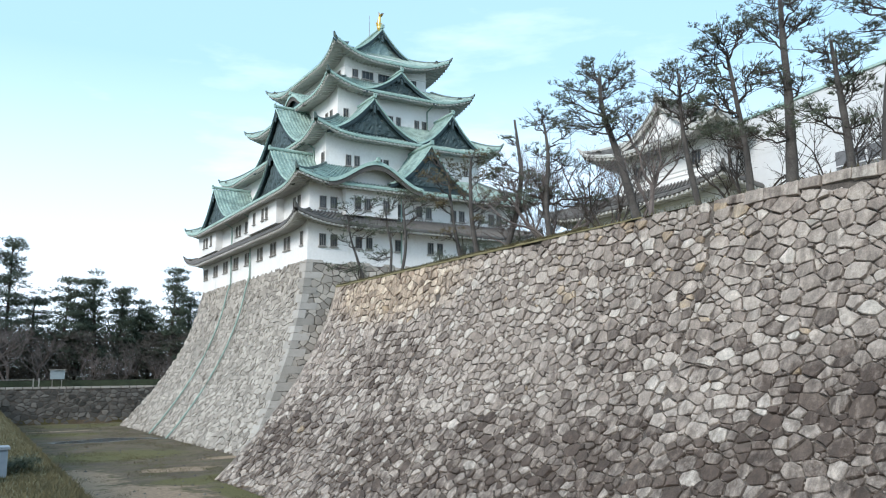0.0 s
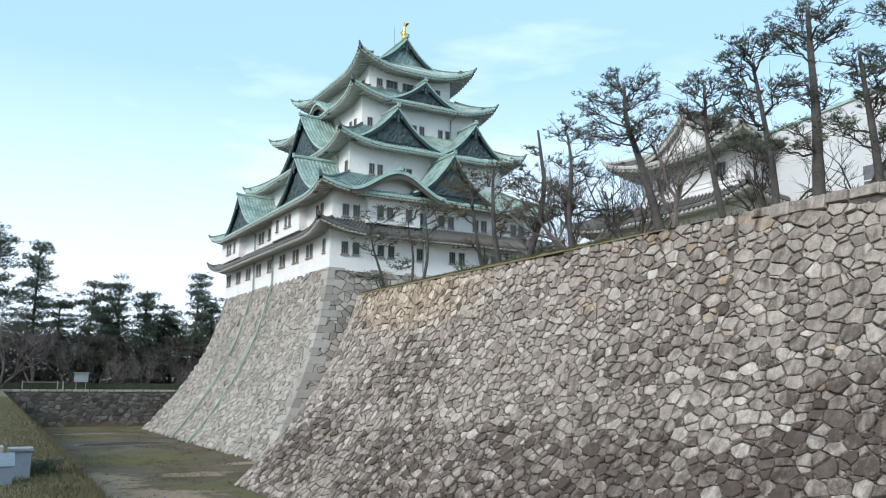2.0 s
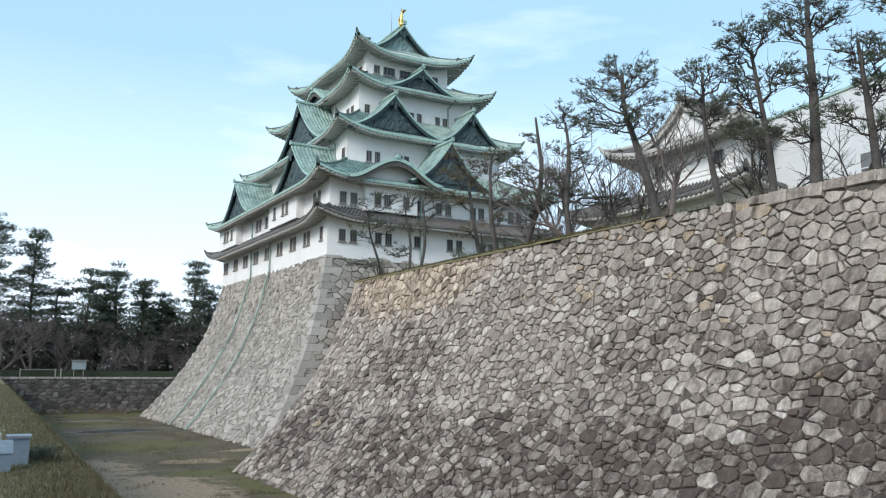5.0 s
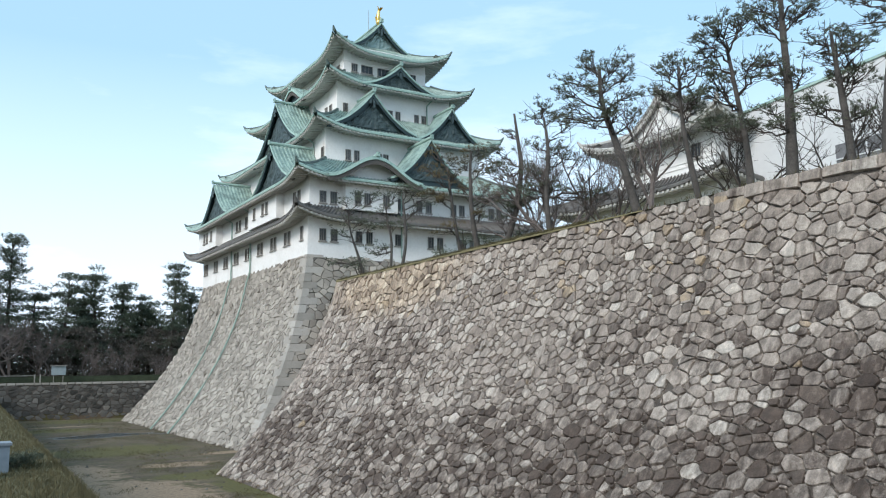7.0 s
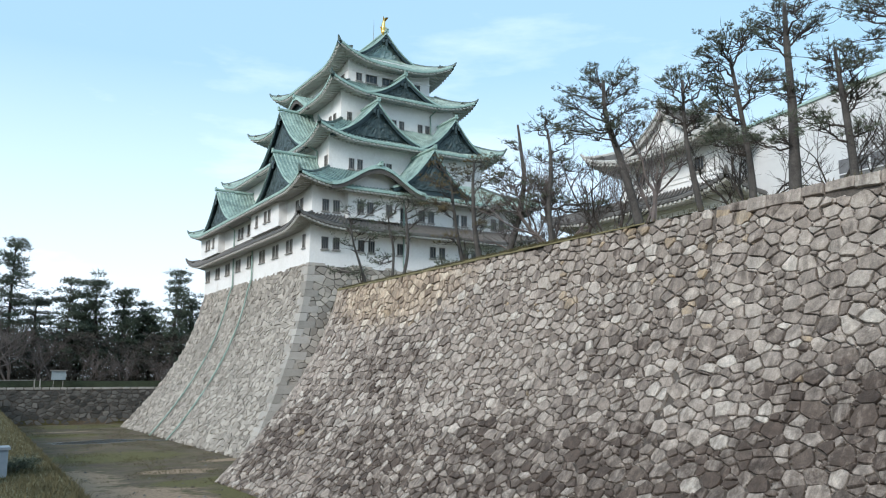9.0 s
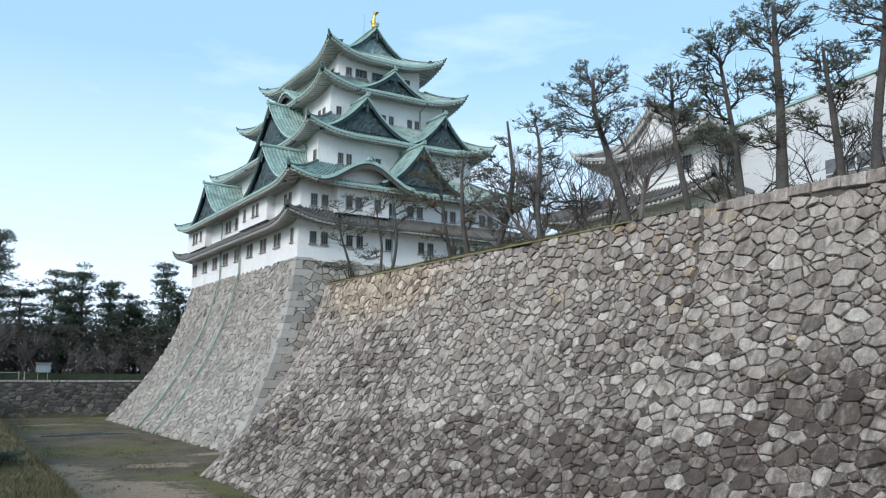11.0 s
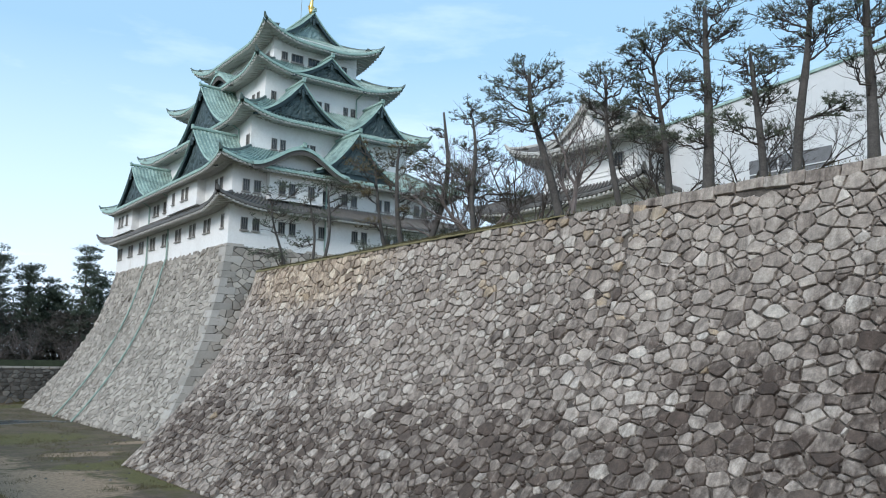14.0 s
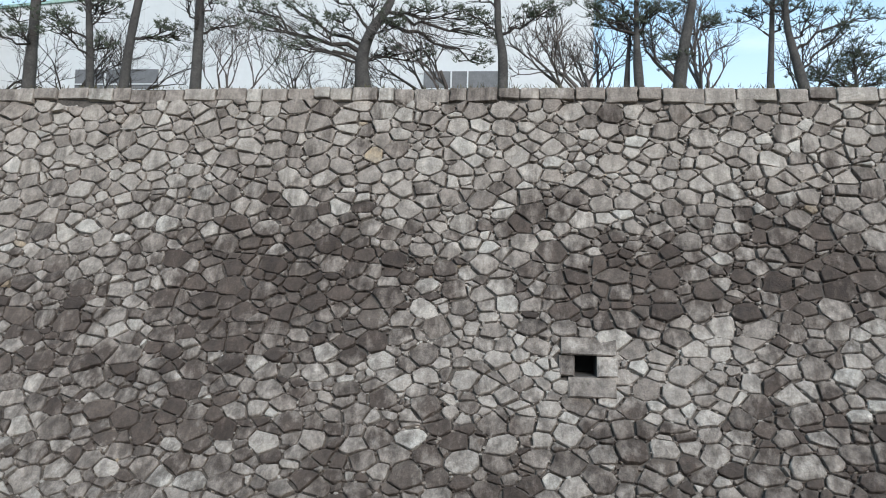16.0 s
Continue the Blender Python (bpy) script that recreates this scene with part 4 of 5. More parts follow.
def conifer(at, top, width, layers, mat=None):
    rng = far_rng
    x, y, z = at
    thing = empty("conifer_tree", at, label="tall dark evergreen pine in the far wood", category="tree", group="far wood")
    lean = rng.uniform(-0.8, 0.8)
    trunk = [(x, y, z), (x + lean * 0.4, y, z + (top - z) * 0.4), (x + lean, y, z + (top - z) * 0.75), (x + lean * 1.2, y, top - 0.8)]
    w, c = Solid(), Solid()
    w.tube(smooth_path(trunk), [0.36 * (1 - 0.8 * i / 12) for i in range(13)], 6)
    path = smooth_path(trunk)
    for i in range(layers):
        f = 0.28 + 0.72 * i / (layers - 1)
        spine = path[min(12, int(f * 12))]
        zz = z + (top - z) * f
        reach = width * (1.0 - 0.62 * max(0, f - 0.45) / 0.55) * rng.uniform(0.6, 1.3)
        for _ in range(6):
            a = rng.uniform(0, 2 * math.pi)
            p = Vector((spine.x + math.cos(a) * reach * rng.uniform(0.25, 1), spine.y + math.sin(a) * reach * rng.uniform(0.25, 1), zz + rng.uniform(-1.3, 1.1)))
            w.tube([spine - Vector((0, 0, 0.5)), p], [0.09, 0.03], 4, False)
            needle_pad(c, p, rng.uniform(1.1, 2.0), 0.36, 46, 0.6, rng, 5)
    part("trunk", w, BARK_DARK, thing)
    part("crown", c, mat or NEEDLE_FAR, thing)


for x, y, top, wd, ly in ((9.0, 158, 30.0, 4.6, 12), (2.5, 152, 31.0, 4.5, 12), (17.6, 157, 23.5, 5.2, 9), (23.6, 158, 24.8, 3.6, 10), (27.8, 159, 23.0, 3.2, 10), (31.0, 160, 20.0, 3.0, 8), (36.4, 158, 26.2, 4.4, 11),
                          (13.5, 162, 21.5, 4.0, 8), (20.8, 163, 19.5, 3.8, 8), (40.5, 161, 22.0, 4.0, 9), (-4.0, 155, 27.5, 4.5, 10), (34.0, 164, 19.0, 4.0, 8), (-11, 160, 27, 5.0, 10), (46, 163, 22, 4.5, 9)):
    conifer((x, y, BANK), top, wd, ly)
for at, h, r, n in (((-6, 138, BANK), 12, 0.22, 2), ((0.5, 147, BANK), 13, 0.24, 2), ((4.5, 149, BANK), 13.5, 0.26, 2), ((9.5, 150, BANK), 11.5, 0.22, 2), ((13.5, 151, BANK), 10, 0.2, 2), ((-2.0, 118, BANK), 11, 0.2, 2), ((21, 150, BANK), 7, 0.12, 3), ((27, 151, BANK), 7, 0.12, 3), ((33, 151, BANK), 6.5, 0.12, 3)):
    bare_tree(at, h, r, n, 5, mat=TWIG, label="leafless tree with grey twigs in the far wood", spread=0.6)
under = Solid()
for _ in range(3200):
    p = (far_rng.uniform(-45, 60), far_rng.uniform(151, 172), BANK + far_rng.uniform(0.02, 1) ** 1.2 * 9.0)
    needle_pad(under, p, far_rng.uniform(0.9, 1.8), 0.5, 14, 0.7, far_rng, 4)
UNDER = material("dark undergrowth", (0.035, 0.033, 0.029), (0.10, 0.088, 0.076), 0.2, 0.9, fine=1.5, island=0.4)
tagged(under.make("undergrowth", UNDER), "dark tangled undergrowth of the far wood", "shrubs", kind="stuff")
# ranks of distant crowns behind, that close the view
behind = Solid()
for _ in range(2600):
    a = far_rng.uniform(-1, 1)
    p = (20 + a * 110, far_rng.uniform(172, 190), BANK + far_rng.uniform(0, 1) * 12.5)
    needle_pad(behind, p, far_rng.uniform(1.5, 2.6), 0.8, 12, 1.1, far_rng, 4)
tagged(behind.make("far_wood", NEEDLE_FAR), "ranks of dark evergreens beyond the far bank", "wood", kind="stuff")

bush = empty("low_shrub", (1.2, 16.3, BANK), label="low dark shrub at the edge of the grassy bank", category="shrub")
bs, bw = Solid(), Solid()
for k in range(7):
    q = Vector((1.2 + far_rng.uniform(-0.2, 0.2), 16.3 + far_rng.uniform(-0.6, 0.6), BANK + 0.1 + 0.08 * far_rng.random()))
    bw.tube([(1.2, 16.3, BANK - 0.05), q], [0.02, 0.008], 4, False)
    needle_pad(bs, q, 0.2, 0.06, 60, 0.08, far_rng, 4)
part("stem", bw, BARK_DARK, bush)
part("foliage", bs, NEEDLE, bush)

# ---- fitted stones ----
def stone_material(name, per_object):
    m = bpy.data.materials.new(name)
    m.use_nodes = True
    n, l = m.node_tree.nodes, m.node_tree.links
    bsdf = n["Principled BSDF"]
    bsdf.inputs["Roughness"].default_value = 0.88
    pos = n.new("ShaderNodeNewGeometry")
    rnd = n.new("ShaderNodeObjectInfo").outputs["Random"] if per_object else pos.outputs["Random Per Island"]
    ramp = n.new("ShaderNodeValToRGB")
    cr = ramp.color_ramp
    cr.elements[0].position, cr.elements[0].color = 0.0, (0.228, 0.188, 0.158, 1)
    cr.elements[1].position, cr.elements[1].color = 1.0, (0.53, 0.48, 0.42, 1)
    for p, c in ((0.15, (0.302, 0.253, 0.214)), (0.5, (0.376, 0.321, 0.274)), (0.85, (0.445, 0.388, 0.334))):
        e = cr.elements.new(p)
        e.color = (*c, 1)
    l.new(rnd, ramp.inputs[0])

    def noise_node(scale, detail=5.0, rough=0.6):
        k = n.new("ShaderNodeTexNoise")
        k.inputs["Scale"].default_value, k.inputs["Detail"].default_value, k.inputs["Roughness"].default_value = scale, detail, rough
        l.new(pos.outputs["Position"], k.inputs["Vector"])
        return k.outputs["Fac"]

    def span(value, a, b, c, d):
        k = n.new("ShaderNodeMapRange")
        for name_, v in (("From Min", a), ("From Max", b), ("To Min", c), ("To Max", d)):
            k.inputs[name_].default_value = v
        l.new(value, k.inputs["Value"])
        return k.outputs[0]

    def math_node(op, a, b):
        k = n.new("ShaderNodeMath")
        k.operation = op
        for i, v in enumerate((a, b)):
            if isinstance(v, (int, float)):
                k.inputs[i].default_value = v
            else:
                l.new(v, k.inputs[i])
        return k.outputs[0]
    grain = noise_node(13.0, 8.0, 0.78)
    blotch = noise_node(2.7, 6.0, 0.68)
    shade = math_node("MULTIPLY", span(grain, 0.3, 0.7, 0.66, 1.26), span(blotch, 0.3, 0.7, 0.70, 1.24))
    drawn = n.new("ShaderNodeMapping")
    drawn.inputs["Scale"].default_value = (1.0, 1.0, 0.16)
    l.new(pos.outputs["Position"], drawn.inputs[0])
    runs = n.new("ShaderNodeTexNoise")
    runs.inputs["Scale"].default_value, runs.inputs["Detail"].default_value, runs.inputs["Roughness"].default_value = 3.4, 5.0, 0.65
    l.new(drawn.outputs[0], runs.inputs["Vector"])
    shade = math_node("MULTIPLY", shade, span(runs.outputs["Fac"], 0.36, 0.66, 0.72, 1.16))
    # old rain and lichen stains in broad patches, and darker patches low down; each stone takes them up in its own
    # degree
    broad = noise_node(0.16, 4.0, 0.6)
    ragged = noise_node(1.5, 6.0, 0.7)

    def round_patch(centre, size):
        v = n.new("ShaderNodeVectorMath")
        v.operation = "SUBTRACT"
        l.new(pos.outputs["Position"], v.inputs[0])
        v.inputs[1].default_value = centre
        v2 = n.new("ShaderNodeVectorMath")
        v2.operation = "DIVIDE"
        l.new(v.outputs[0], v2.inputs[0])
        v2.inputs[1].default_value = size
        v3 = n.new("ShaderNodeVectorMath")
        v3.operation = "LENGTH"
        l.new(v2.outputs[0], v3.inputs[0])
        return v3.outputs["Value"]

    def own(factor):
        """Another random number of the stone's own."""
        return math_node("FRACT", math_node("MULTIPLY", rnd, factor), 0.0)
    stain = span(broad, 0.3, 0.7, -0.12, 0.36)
    for y_, z_, ry_, rz_, full in DARK_PATCHES:
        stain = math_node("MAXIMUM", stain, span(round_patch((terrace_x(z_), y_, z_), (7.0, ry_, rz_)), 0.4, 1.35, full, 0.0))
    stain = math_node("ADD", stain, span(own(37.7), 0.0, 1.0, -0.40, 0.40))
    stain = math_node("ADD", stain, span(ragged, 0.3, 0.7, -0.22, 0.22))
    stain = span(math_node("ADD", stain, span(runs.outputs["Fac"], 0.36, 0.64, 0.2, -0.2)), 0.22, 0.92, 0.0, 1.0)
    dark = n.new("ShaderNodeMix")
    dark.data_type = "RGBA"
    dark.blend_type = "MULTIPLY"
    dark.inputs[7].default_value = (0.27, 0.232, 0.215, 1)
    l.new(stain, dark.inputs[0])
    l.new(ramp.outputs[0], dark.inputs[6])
    sandy = span(math_node("ADD", round_patch((26, 50, 13.4), (8, 10, 2.6)), span(ragged, 0.25, 0.75, -0.3, 0.3)), 0.6, 1.15, 0.7, 0.0)
    warm = n.new("ShaderNodeMix")
    warm.data_type, warm.blend_type = "RGBA", "MULTIPLY"
    warm.inputs[7].default_value = (1.32, 1.20, 1.0, 1)
    l.new(sandy, warm.inputs[0])
    l.new(dark.outputs[2], warm.inputs[6])
    # a scatter of iron-stained ochre stones high on the wall
    ochre = n.new("ShaderNodeMix")
    ochre.data_type = "RGBA"
    ochre.inputs[7].default_value = (0.41, 0.31, 0.20, 1)
    spread_ = span(round_patch((26, 29, 12.2), (8, 12, 2.2)), 0.6, 1.2, 0.07, 0.003)
    chosen = math_node("LESS_THAN", own(91.3), spread_)
    l.new(math_node("MULTIPLY", chosen, span(blotch, 0.35, 0.65, 0.35, 0.95)), ochre.inputs[0])
    l.new(warm.outputs[2], ochre.inputs[6])
    fin = n.new("ShaderNodeMix")
    fin.data_type = "RGBA"
    fin.blend_type = "MULTIPLY"
    fin.inputs[0].default_value = 1.0
    l.new(ochre.outputs[2], fin.inputs[6])
    l.new(shade, fin.inputs[7])
    l.new(fin.outputs[2], bsdf.inputs["Base Color"])
    bp = n.new("ShaderNodeBump")
    bp.inputs["Strength"].default_value, bp.inputs["Distance"].default_value = 0.8, 0.09
    l.new(math_node("ADD", grain, math_node("MULTIPLY", blotch, 1.5)), bp.inputs["Height"])
    l.new(bp.outputs[0], bsdf.inputs["Normal"])
    return m


# along the wall, height, half width, half height, strength; low rows darken the wall's foot
DARK_PATCHES = [(8.0, 7.8, 6.0, 3.3, 0.98), (0.3, 9.9, 2.2, 1.5, 0.7), (-2.4, 8.0, 3.8, 1.7, 1.05), (-7.8, 8.4, 4.5, 2.9, 0.9), (-8.0, 3.6, 5.0, 2.4, 0.92), (10.5, 4.4, 5.0, 2.6, 0.84), (15.5, 5.6, 4.5, 3.4, 0.8), (3.0, 3.0, 6.5, 2.2, 0.78), (-2.5, 3.4, 3.0, 1.5, 0.7),
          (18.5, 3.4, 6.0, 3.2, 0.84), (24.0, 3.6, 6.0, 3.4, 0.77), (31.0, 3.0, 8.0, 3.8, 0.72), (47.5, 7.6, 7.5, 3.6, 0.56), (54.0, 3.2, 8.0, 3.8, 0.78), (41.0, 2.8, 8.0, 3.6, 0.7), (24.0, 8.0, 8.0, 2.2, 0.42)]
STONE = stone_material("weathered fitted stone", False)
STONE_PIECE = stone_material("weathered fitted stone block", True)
PALE_STONE = material("pale base stone", (0.17, 0.152, 0.13), (0.42, 0.385, 0.335), 0.5, 0.9, bump=0.05, fine=8.0, island=0.72, stain=(0.24, 0.22, 0.19), stain_scale=0.22, stain_from=0.56)
QUOIN = material("dressed corner stone", (0.20, 0.185, 0.16), (0.40, 0.375, 0.34), 0.8, 0.85, bump=0.03, fine=8.0, per_object=0.65)
# the far wall's shade is mixed into this dark stone colour
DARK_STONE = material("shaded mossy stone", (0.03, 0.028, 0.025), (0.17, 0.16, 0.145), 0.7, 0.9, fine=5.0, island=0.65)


def clip(poly, px, py, nx, ny):
    made = []
    for i, (ax, ay) in enumerate(poly):
        bx, by = poly[(i + 1) % len(poly)]
        da, db = (ax - px) * nx + (ay - py) * ny, (bx - px) * nx + (by - py) * ny
        if da <= 0:
            made.append((ax, ay))
        if da * db < 0:
            t = da / (da - db)
            made.append((ax + (bx - ax) * t, ay + (by - ay) * t))
    return made


def cells(u0, u1, v0, v1, du, dv, rng, jitter=0.42, drop=0.16, extra=0.36, gap=0.03):
    """Uneven cells that fill a rectangle in rough courses: jittered rows of seeds, some left out, some small ones added."""
    seeds = []
    row, v = 0, v0 - dv
    k = du / dv * 0.9
    while v < v1 + dv:
        u = u0 - du + (row % 2) * du / 2
        while u < u1 + du:
            if rng.random() > drop:
                seeds.append((u + rng.uniform(-jitter, jitter) * du, (v + rng.uniform(-jitter, jitter) * dv) * k, du * rng.uniform(0.35, 0.5)))
            if rng.random() < extra:
                seeds.append((u + rng.uniform(0.3, 0.7) * du, (v + rng.uniform(0.3, 0.7) * dv) * k, du * 0.25))
            u += du
        v += dv
        row += 1
    yield from fitted(seeds, u0, u1, v0, v1, k, du, gap)


def random_cells(u0, u1, v0, v1, size, rng, gap=0.03):
    """Uneven cells of very mixed size, in no courses: large stones first, then smaller ones wedged between."""
    k, seeds, table = 1.28, [], {}
    step = size * 0.6
    area = (u1 - u0 + 2 * size) * (v1 - v0 + 2 * size) * k
    for lo, hi, tries in ((0.52, 0.68, 0.7), (0.36, 0.50, 3.0), (0.26, 0.33, 4.0), (0.13, 0.19, 2.6)):
        for _ in range(int(tries * area / size ** 2)):
            a, b, r = rng.uniform(u0 - size, u1 + size), rng.uniform((v0 - size) * k, (v1 + size) * k), size * rng.uniform(lo, hi)
            ci, cj = int(a // step), int(b // step)
            near = (q for i in range(ci - 2, ci + 3) for j in range(cj - 2, cj + 3) for q in table.get((i, j), ()))
            if all(math.hypot(q[0] - a, q[1] - b) > 0.76 * (q[2] + r) for q in near):
                seeds.append((a, b, r))
                table.setdefault((ci, cj), []).append(seeds[-1])
    yield from fitted(seeds, u0, u1, v0, v1, k, size, gap)


def fitted(seeds, u0, u1, v0, v1, k, size, gap):
    """Cells round seeds (u, v * k, radius); the border between two lies nearer to the smaller one, and a joint stays open."""
    table = {}
    step = size * 1.1
    for q in seeds:
        table.setdefault((int(q[0] // step), int(q[1] // step)), []).append(q)
    for s_ in seeds:
        a, b, r = s_
        if not (u0 <= a <= u1 and v0 * k <= b <= v1 * k):
            continue
        w = 1.5 * size
        poly = [(a - w, b - w), (a + w, b - w), (a + w, b + w), (a - w, b + w)]
        ci, cj = int(a // step), int(b // step)
        for i in range(ci - 2, ci + 3):
            for j in range(cj - 2, cj + 3):
                for q in table.get((i, j), ()):
                    if q is s_:
                        continue
                    nx, ny = q[0] - a, q[1] - b
                    d2 = nx * nx + ny * ny
                    if d2 < 9 * size * size:
                        t = 0.5 + (r * r - q[2] * q[2]) / (2 * d2) - gap / 2 / math.sqrt(d2)
                        poly = clip(poly, a + nx * t, b + ny * t, nx, ny)
        made = []
        for x, y in poly:   # a slow warp makes the shapes less regular, and leaves the joints matched
            w = noise.noise_vector(Vector((x * 1.25, y * 1.25, 4.0)))
            made.append((max(u0, min(u1, x + 0.20 * size * w.x)), max(v0, min(v1, (y + 0.20 * size * w.y) / k))))
        if len(made) >= 3:
            yield made


def stone_shape(poly, place, rng, proud, round_=0.03, tilt=0.085):
    """Vertices and faces of one stone: worn corners, uneven sides, a soft rim and a nearly flat face, on the surface given by place(u, v, out)."""
    pts = []
    for p in poly:
        if not pts or math.hypot(p[0] - pts[-1][0], p[1] - pts[-1][1]) > 0.05:
            pts.append(p)
    if len(pts) < 3:
        return None
    cu, cv = sum(p[0] for p in pts) / len(pts), sum(p[1] for p in pts) / len(pts)
    r = sum(math.hypot(p[0] - cu, p[1] - cv) for p in pts) / len(pts)
    if r < 0.075:
        return None
    tight = 1 - rng.random() ** 2 * 0.07
    pts = [(cu + (p[0] - cu) * tight, cv + (p[1] - cv) * tight) for p in pts]
    ring = []
    for i, p in enumerate(pts):
        before, after = pts[i - 1], pts[(i + 1) % len(pts)]
        c = round_ * rng.uniform(0.35, 1.3)
        for q in (before, after):
            d = math.hypot(q[0] - p[0], q[1] - p[1])
            t = min(0.4, c / max(d, 1e-4))
            ring.append((p[0] + (q[0] - p[0]) * t, p[1] + (q[1] - p[1]) * t))
        d = math.hypot(after[0] - p[0], after[1] - p[1])
        if d > 0.42:
            t, inward = rng.uniform(0.4, 0.6), 1 - rng.uniform(-0.02, 0.09)
            m = (p[0] + (after[0] - p[0]) * t, p[1] + (after[1] - p[1]) * t)
            ring.append((cu + (m[0] - cu) * inward, cv + (m[1] - cv) * inward))
    n = len(ring)
    h = proud * rng.uniform(0.55, 1.35)
    tu, tv = rng.gauss(0, tilt), rng.gauss(0, tilt)
    rim = min(0.30, rng.uniform(0.018, 0.05) / r)
    wob = [rng.uniform(-0.025, 0.012) for _ in ring]
    verts, faces = [], []
    for k, (scale, out) in enumerate(((1.0, None), (1.0, 0.62), (1 - 0.3 * rim, 0.88), (1 - rim, 1.0))):
        for i, p in enumerate(ring):
            sc = scale + wob[i]
            a, b = cu + (p[0] - cu) * sc, cv + (p[1] - cv) * sc
            verts.append(place(a, b, -0.12 if out is None else h * out + tu * (a - cu) + tv * (b - cv)))
    verts.append(place(cu + rng.uniform(-0.25, 0.25) * r, cv + rng.uniform(-0.25, 0.25) * r, h * rng.uniform(1.0, 1.35)))
    for k in range(3):
        for i in range(n):
            j = (i + 1) % n
            faces.append((k * n + i, k * n + j, (k + 1) * n + j, (k + 1) * n + i))
    for i in range(n):
        faces.append((3 * n + i, 3 * n + (i + 1) % n, 4 * n))
    return verts, faces


def arc_table(batter, height, steps=200):
    """Height and slope by the way along a battered face, from its foot."""
    total, table_, z = 0.0, [], 0.0
    last = batter(height)
    for i in range(steps + 1):
        z = height * i / steps
        b = batter(height - z)
        if i:
            total += math.hypot(height / steps, last - b)
        last = b
        table_.append((total, z, b))
    return table_


def along(table_, v):
    if v >= table_[-1][0]:
        v = table_[-1][0] - 1e-4
    lo, hi = 0, len(table_) - 1
    while hi - lo > 1:
        m = (lo + hi) // 2
        if table_[m][0] <= v:
            lo = m
        else:
            hi = m
    a, b = table_[lo], table_[hi]
    t = max(0.0, (v - a[0]) / max(1e-6, b[0] - a[0]))
    dz, db = b[1] - a[1], b[2] - a[2]
    m = math.hypot(dz, db)
    return a[1] + dz * t, a[2] + db * t, dz / m, -db / m


T_ARC = arc_table(terrace_batter, TERRACE)
B_ARC = arc_table(base_batter, TBASE)


def on_terrace(u, v, out):
    z, b, dz, db = along(T_ARC, v)
    return (26.66 - b - out * dz, u, z + out * db)


def on_base_west(u, v, out):
    z, b, dz, db = along(B_ARC, v)
    return (TX0 - b - out * dz, u, z + out * db)


def on_base_south(u, v, out):
    z, b, dz, db = along(B_ARC, v)
    return (u, TY0 - b - out * dz, z + out * db)


stone_rng = random.Random(11)
T_TOP, B_TOP = T_ARC[-1][0], B_ARC[-1][0]


def near_hole(poly):
    c = on_terrace(sum(p[0] for p in poly) / len(poly), sum(p[1] for p in poly) / len(poly), 0)
    return HOLE_Y[0] - 0.42 < c[1] < HOLE_Y[1] + 0.32 and HOLE_Z[0] - 0.32 < c[2] < HOLE_Z[1] + 0.32


def chinks_along(poly, place, solid, chance):
    """Small wedged stones in the joints round one cell."""
    rng = stone_rng
    for i, p in enumerate(poly):
        q = poly[(i + 1) % len(poly)]
        if math.hypot(p[0] - q[0], p[1] - q[1]) < 0.12 or rng.random() > chance:
            continue
        t = rng.uniform(-0.08, 0.2) if rng.random() < 0.5 else rng.random()
        cu, cv = p[0] + (q[0] - p[0]) * t, p[1] + (q[1] - p[1]) * t
        r = rng.uniform(0.028, 0.075)
        n, a0, h = rng.choice((4, 5, 5)), rng.uniform(0, 6.28), rng.uniform(0.0, 0.06)
        ring = [(cu + math.cos(a0 + 6.2832 * k / n) * r * rng.uniform(0.8, 1.35), cv + math.sin(a0 + 6.2832 * k / n) * r * rng.uniform(0.6, 1.0)) for k in range(n)]
        verts = [place(u, v, -0.1) for u, v in ring] + [place(cu + (u - cu) * 0.85, cv + (v - cv) * 0.85, h) for u, v in ring]
        solid.add(verts, [(k, (k + 1) % n, n + (k + 1) % n, n + k) for k in range(n)] + [tuple(range(n, 2 * n))])


rest, singles = Solid(), []
TOP_FREE = 0.40   # left for the coping
for poly in itertools.chain(random_cells(-26.0, 22.0, 0, T_TOP - TOP_FREE, 0.68, stone_rng, 0.052), random_cells(22.0, 43.0, 0, T_TOP, 0.64, stone_rng, 0.06),
                            cells(43.0, 59.7, 0, T_TOP, 0.70, 0.52, stone_rng, 0.28, 0.06, 0.25, 0.06)):
    if near_hole(poly):
        continue
    made = stone_shape(poly, on_terrace, stone_rng, 0.085)
    chinks_along(poly, on_terrace, rest, 0.75)
    if made is None:
        continue
    cu, cv = poly[0]
    if -3.6 < cu < 4.4 and cv > 3.0 and len(singles) < 300:
        singles.append(made)
    else:
        rest.add(*made)
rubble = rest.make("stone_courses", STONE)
rubble.parent = terrace_wall
tagged(rubble, "fitted boulders of the terrace wall", kind="stuff")
for verts, faces in singles:
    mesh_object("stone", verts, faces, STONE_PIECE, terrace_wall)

# flat coping blocks along the top edge
y = -26.0
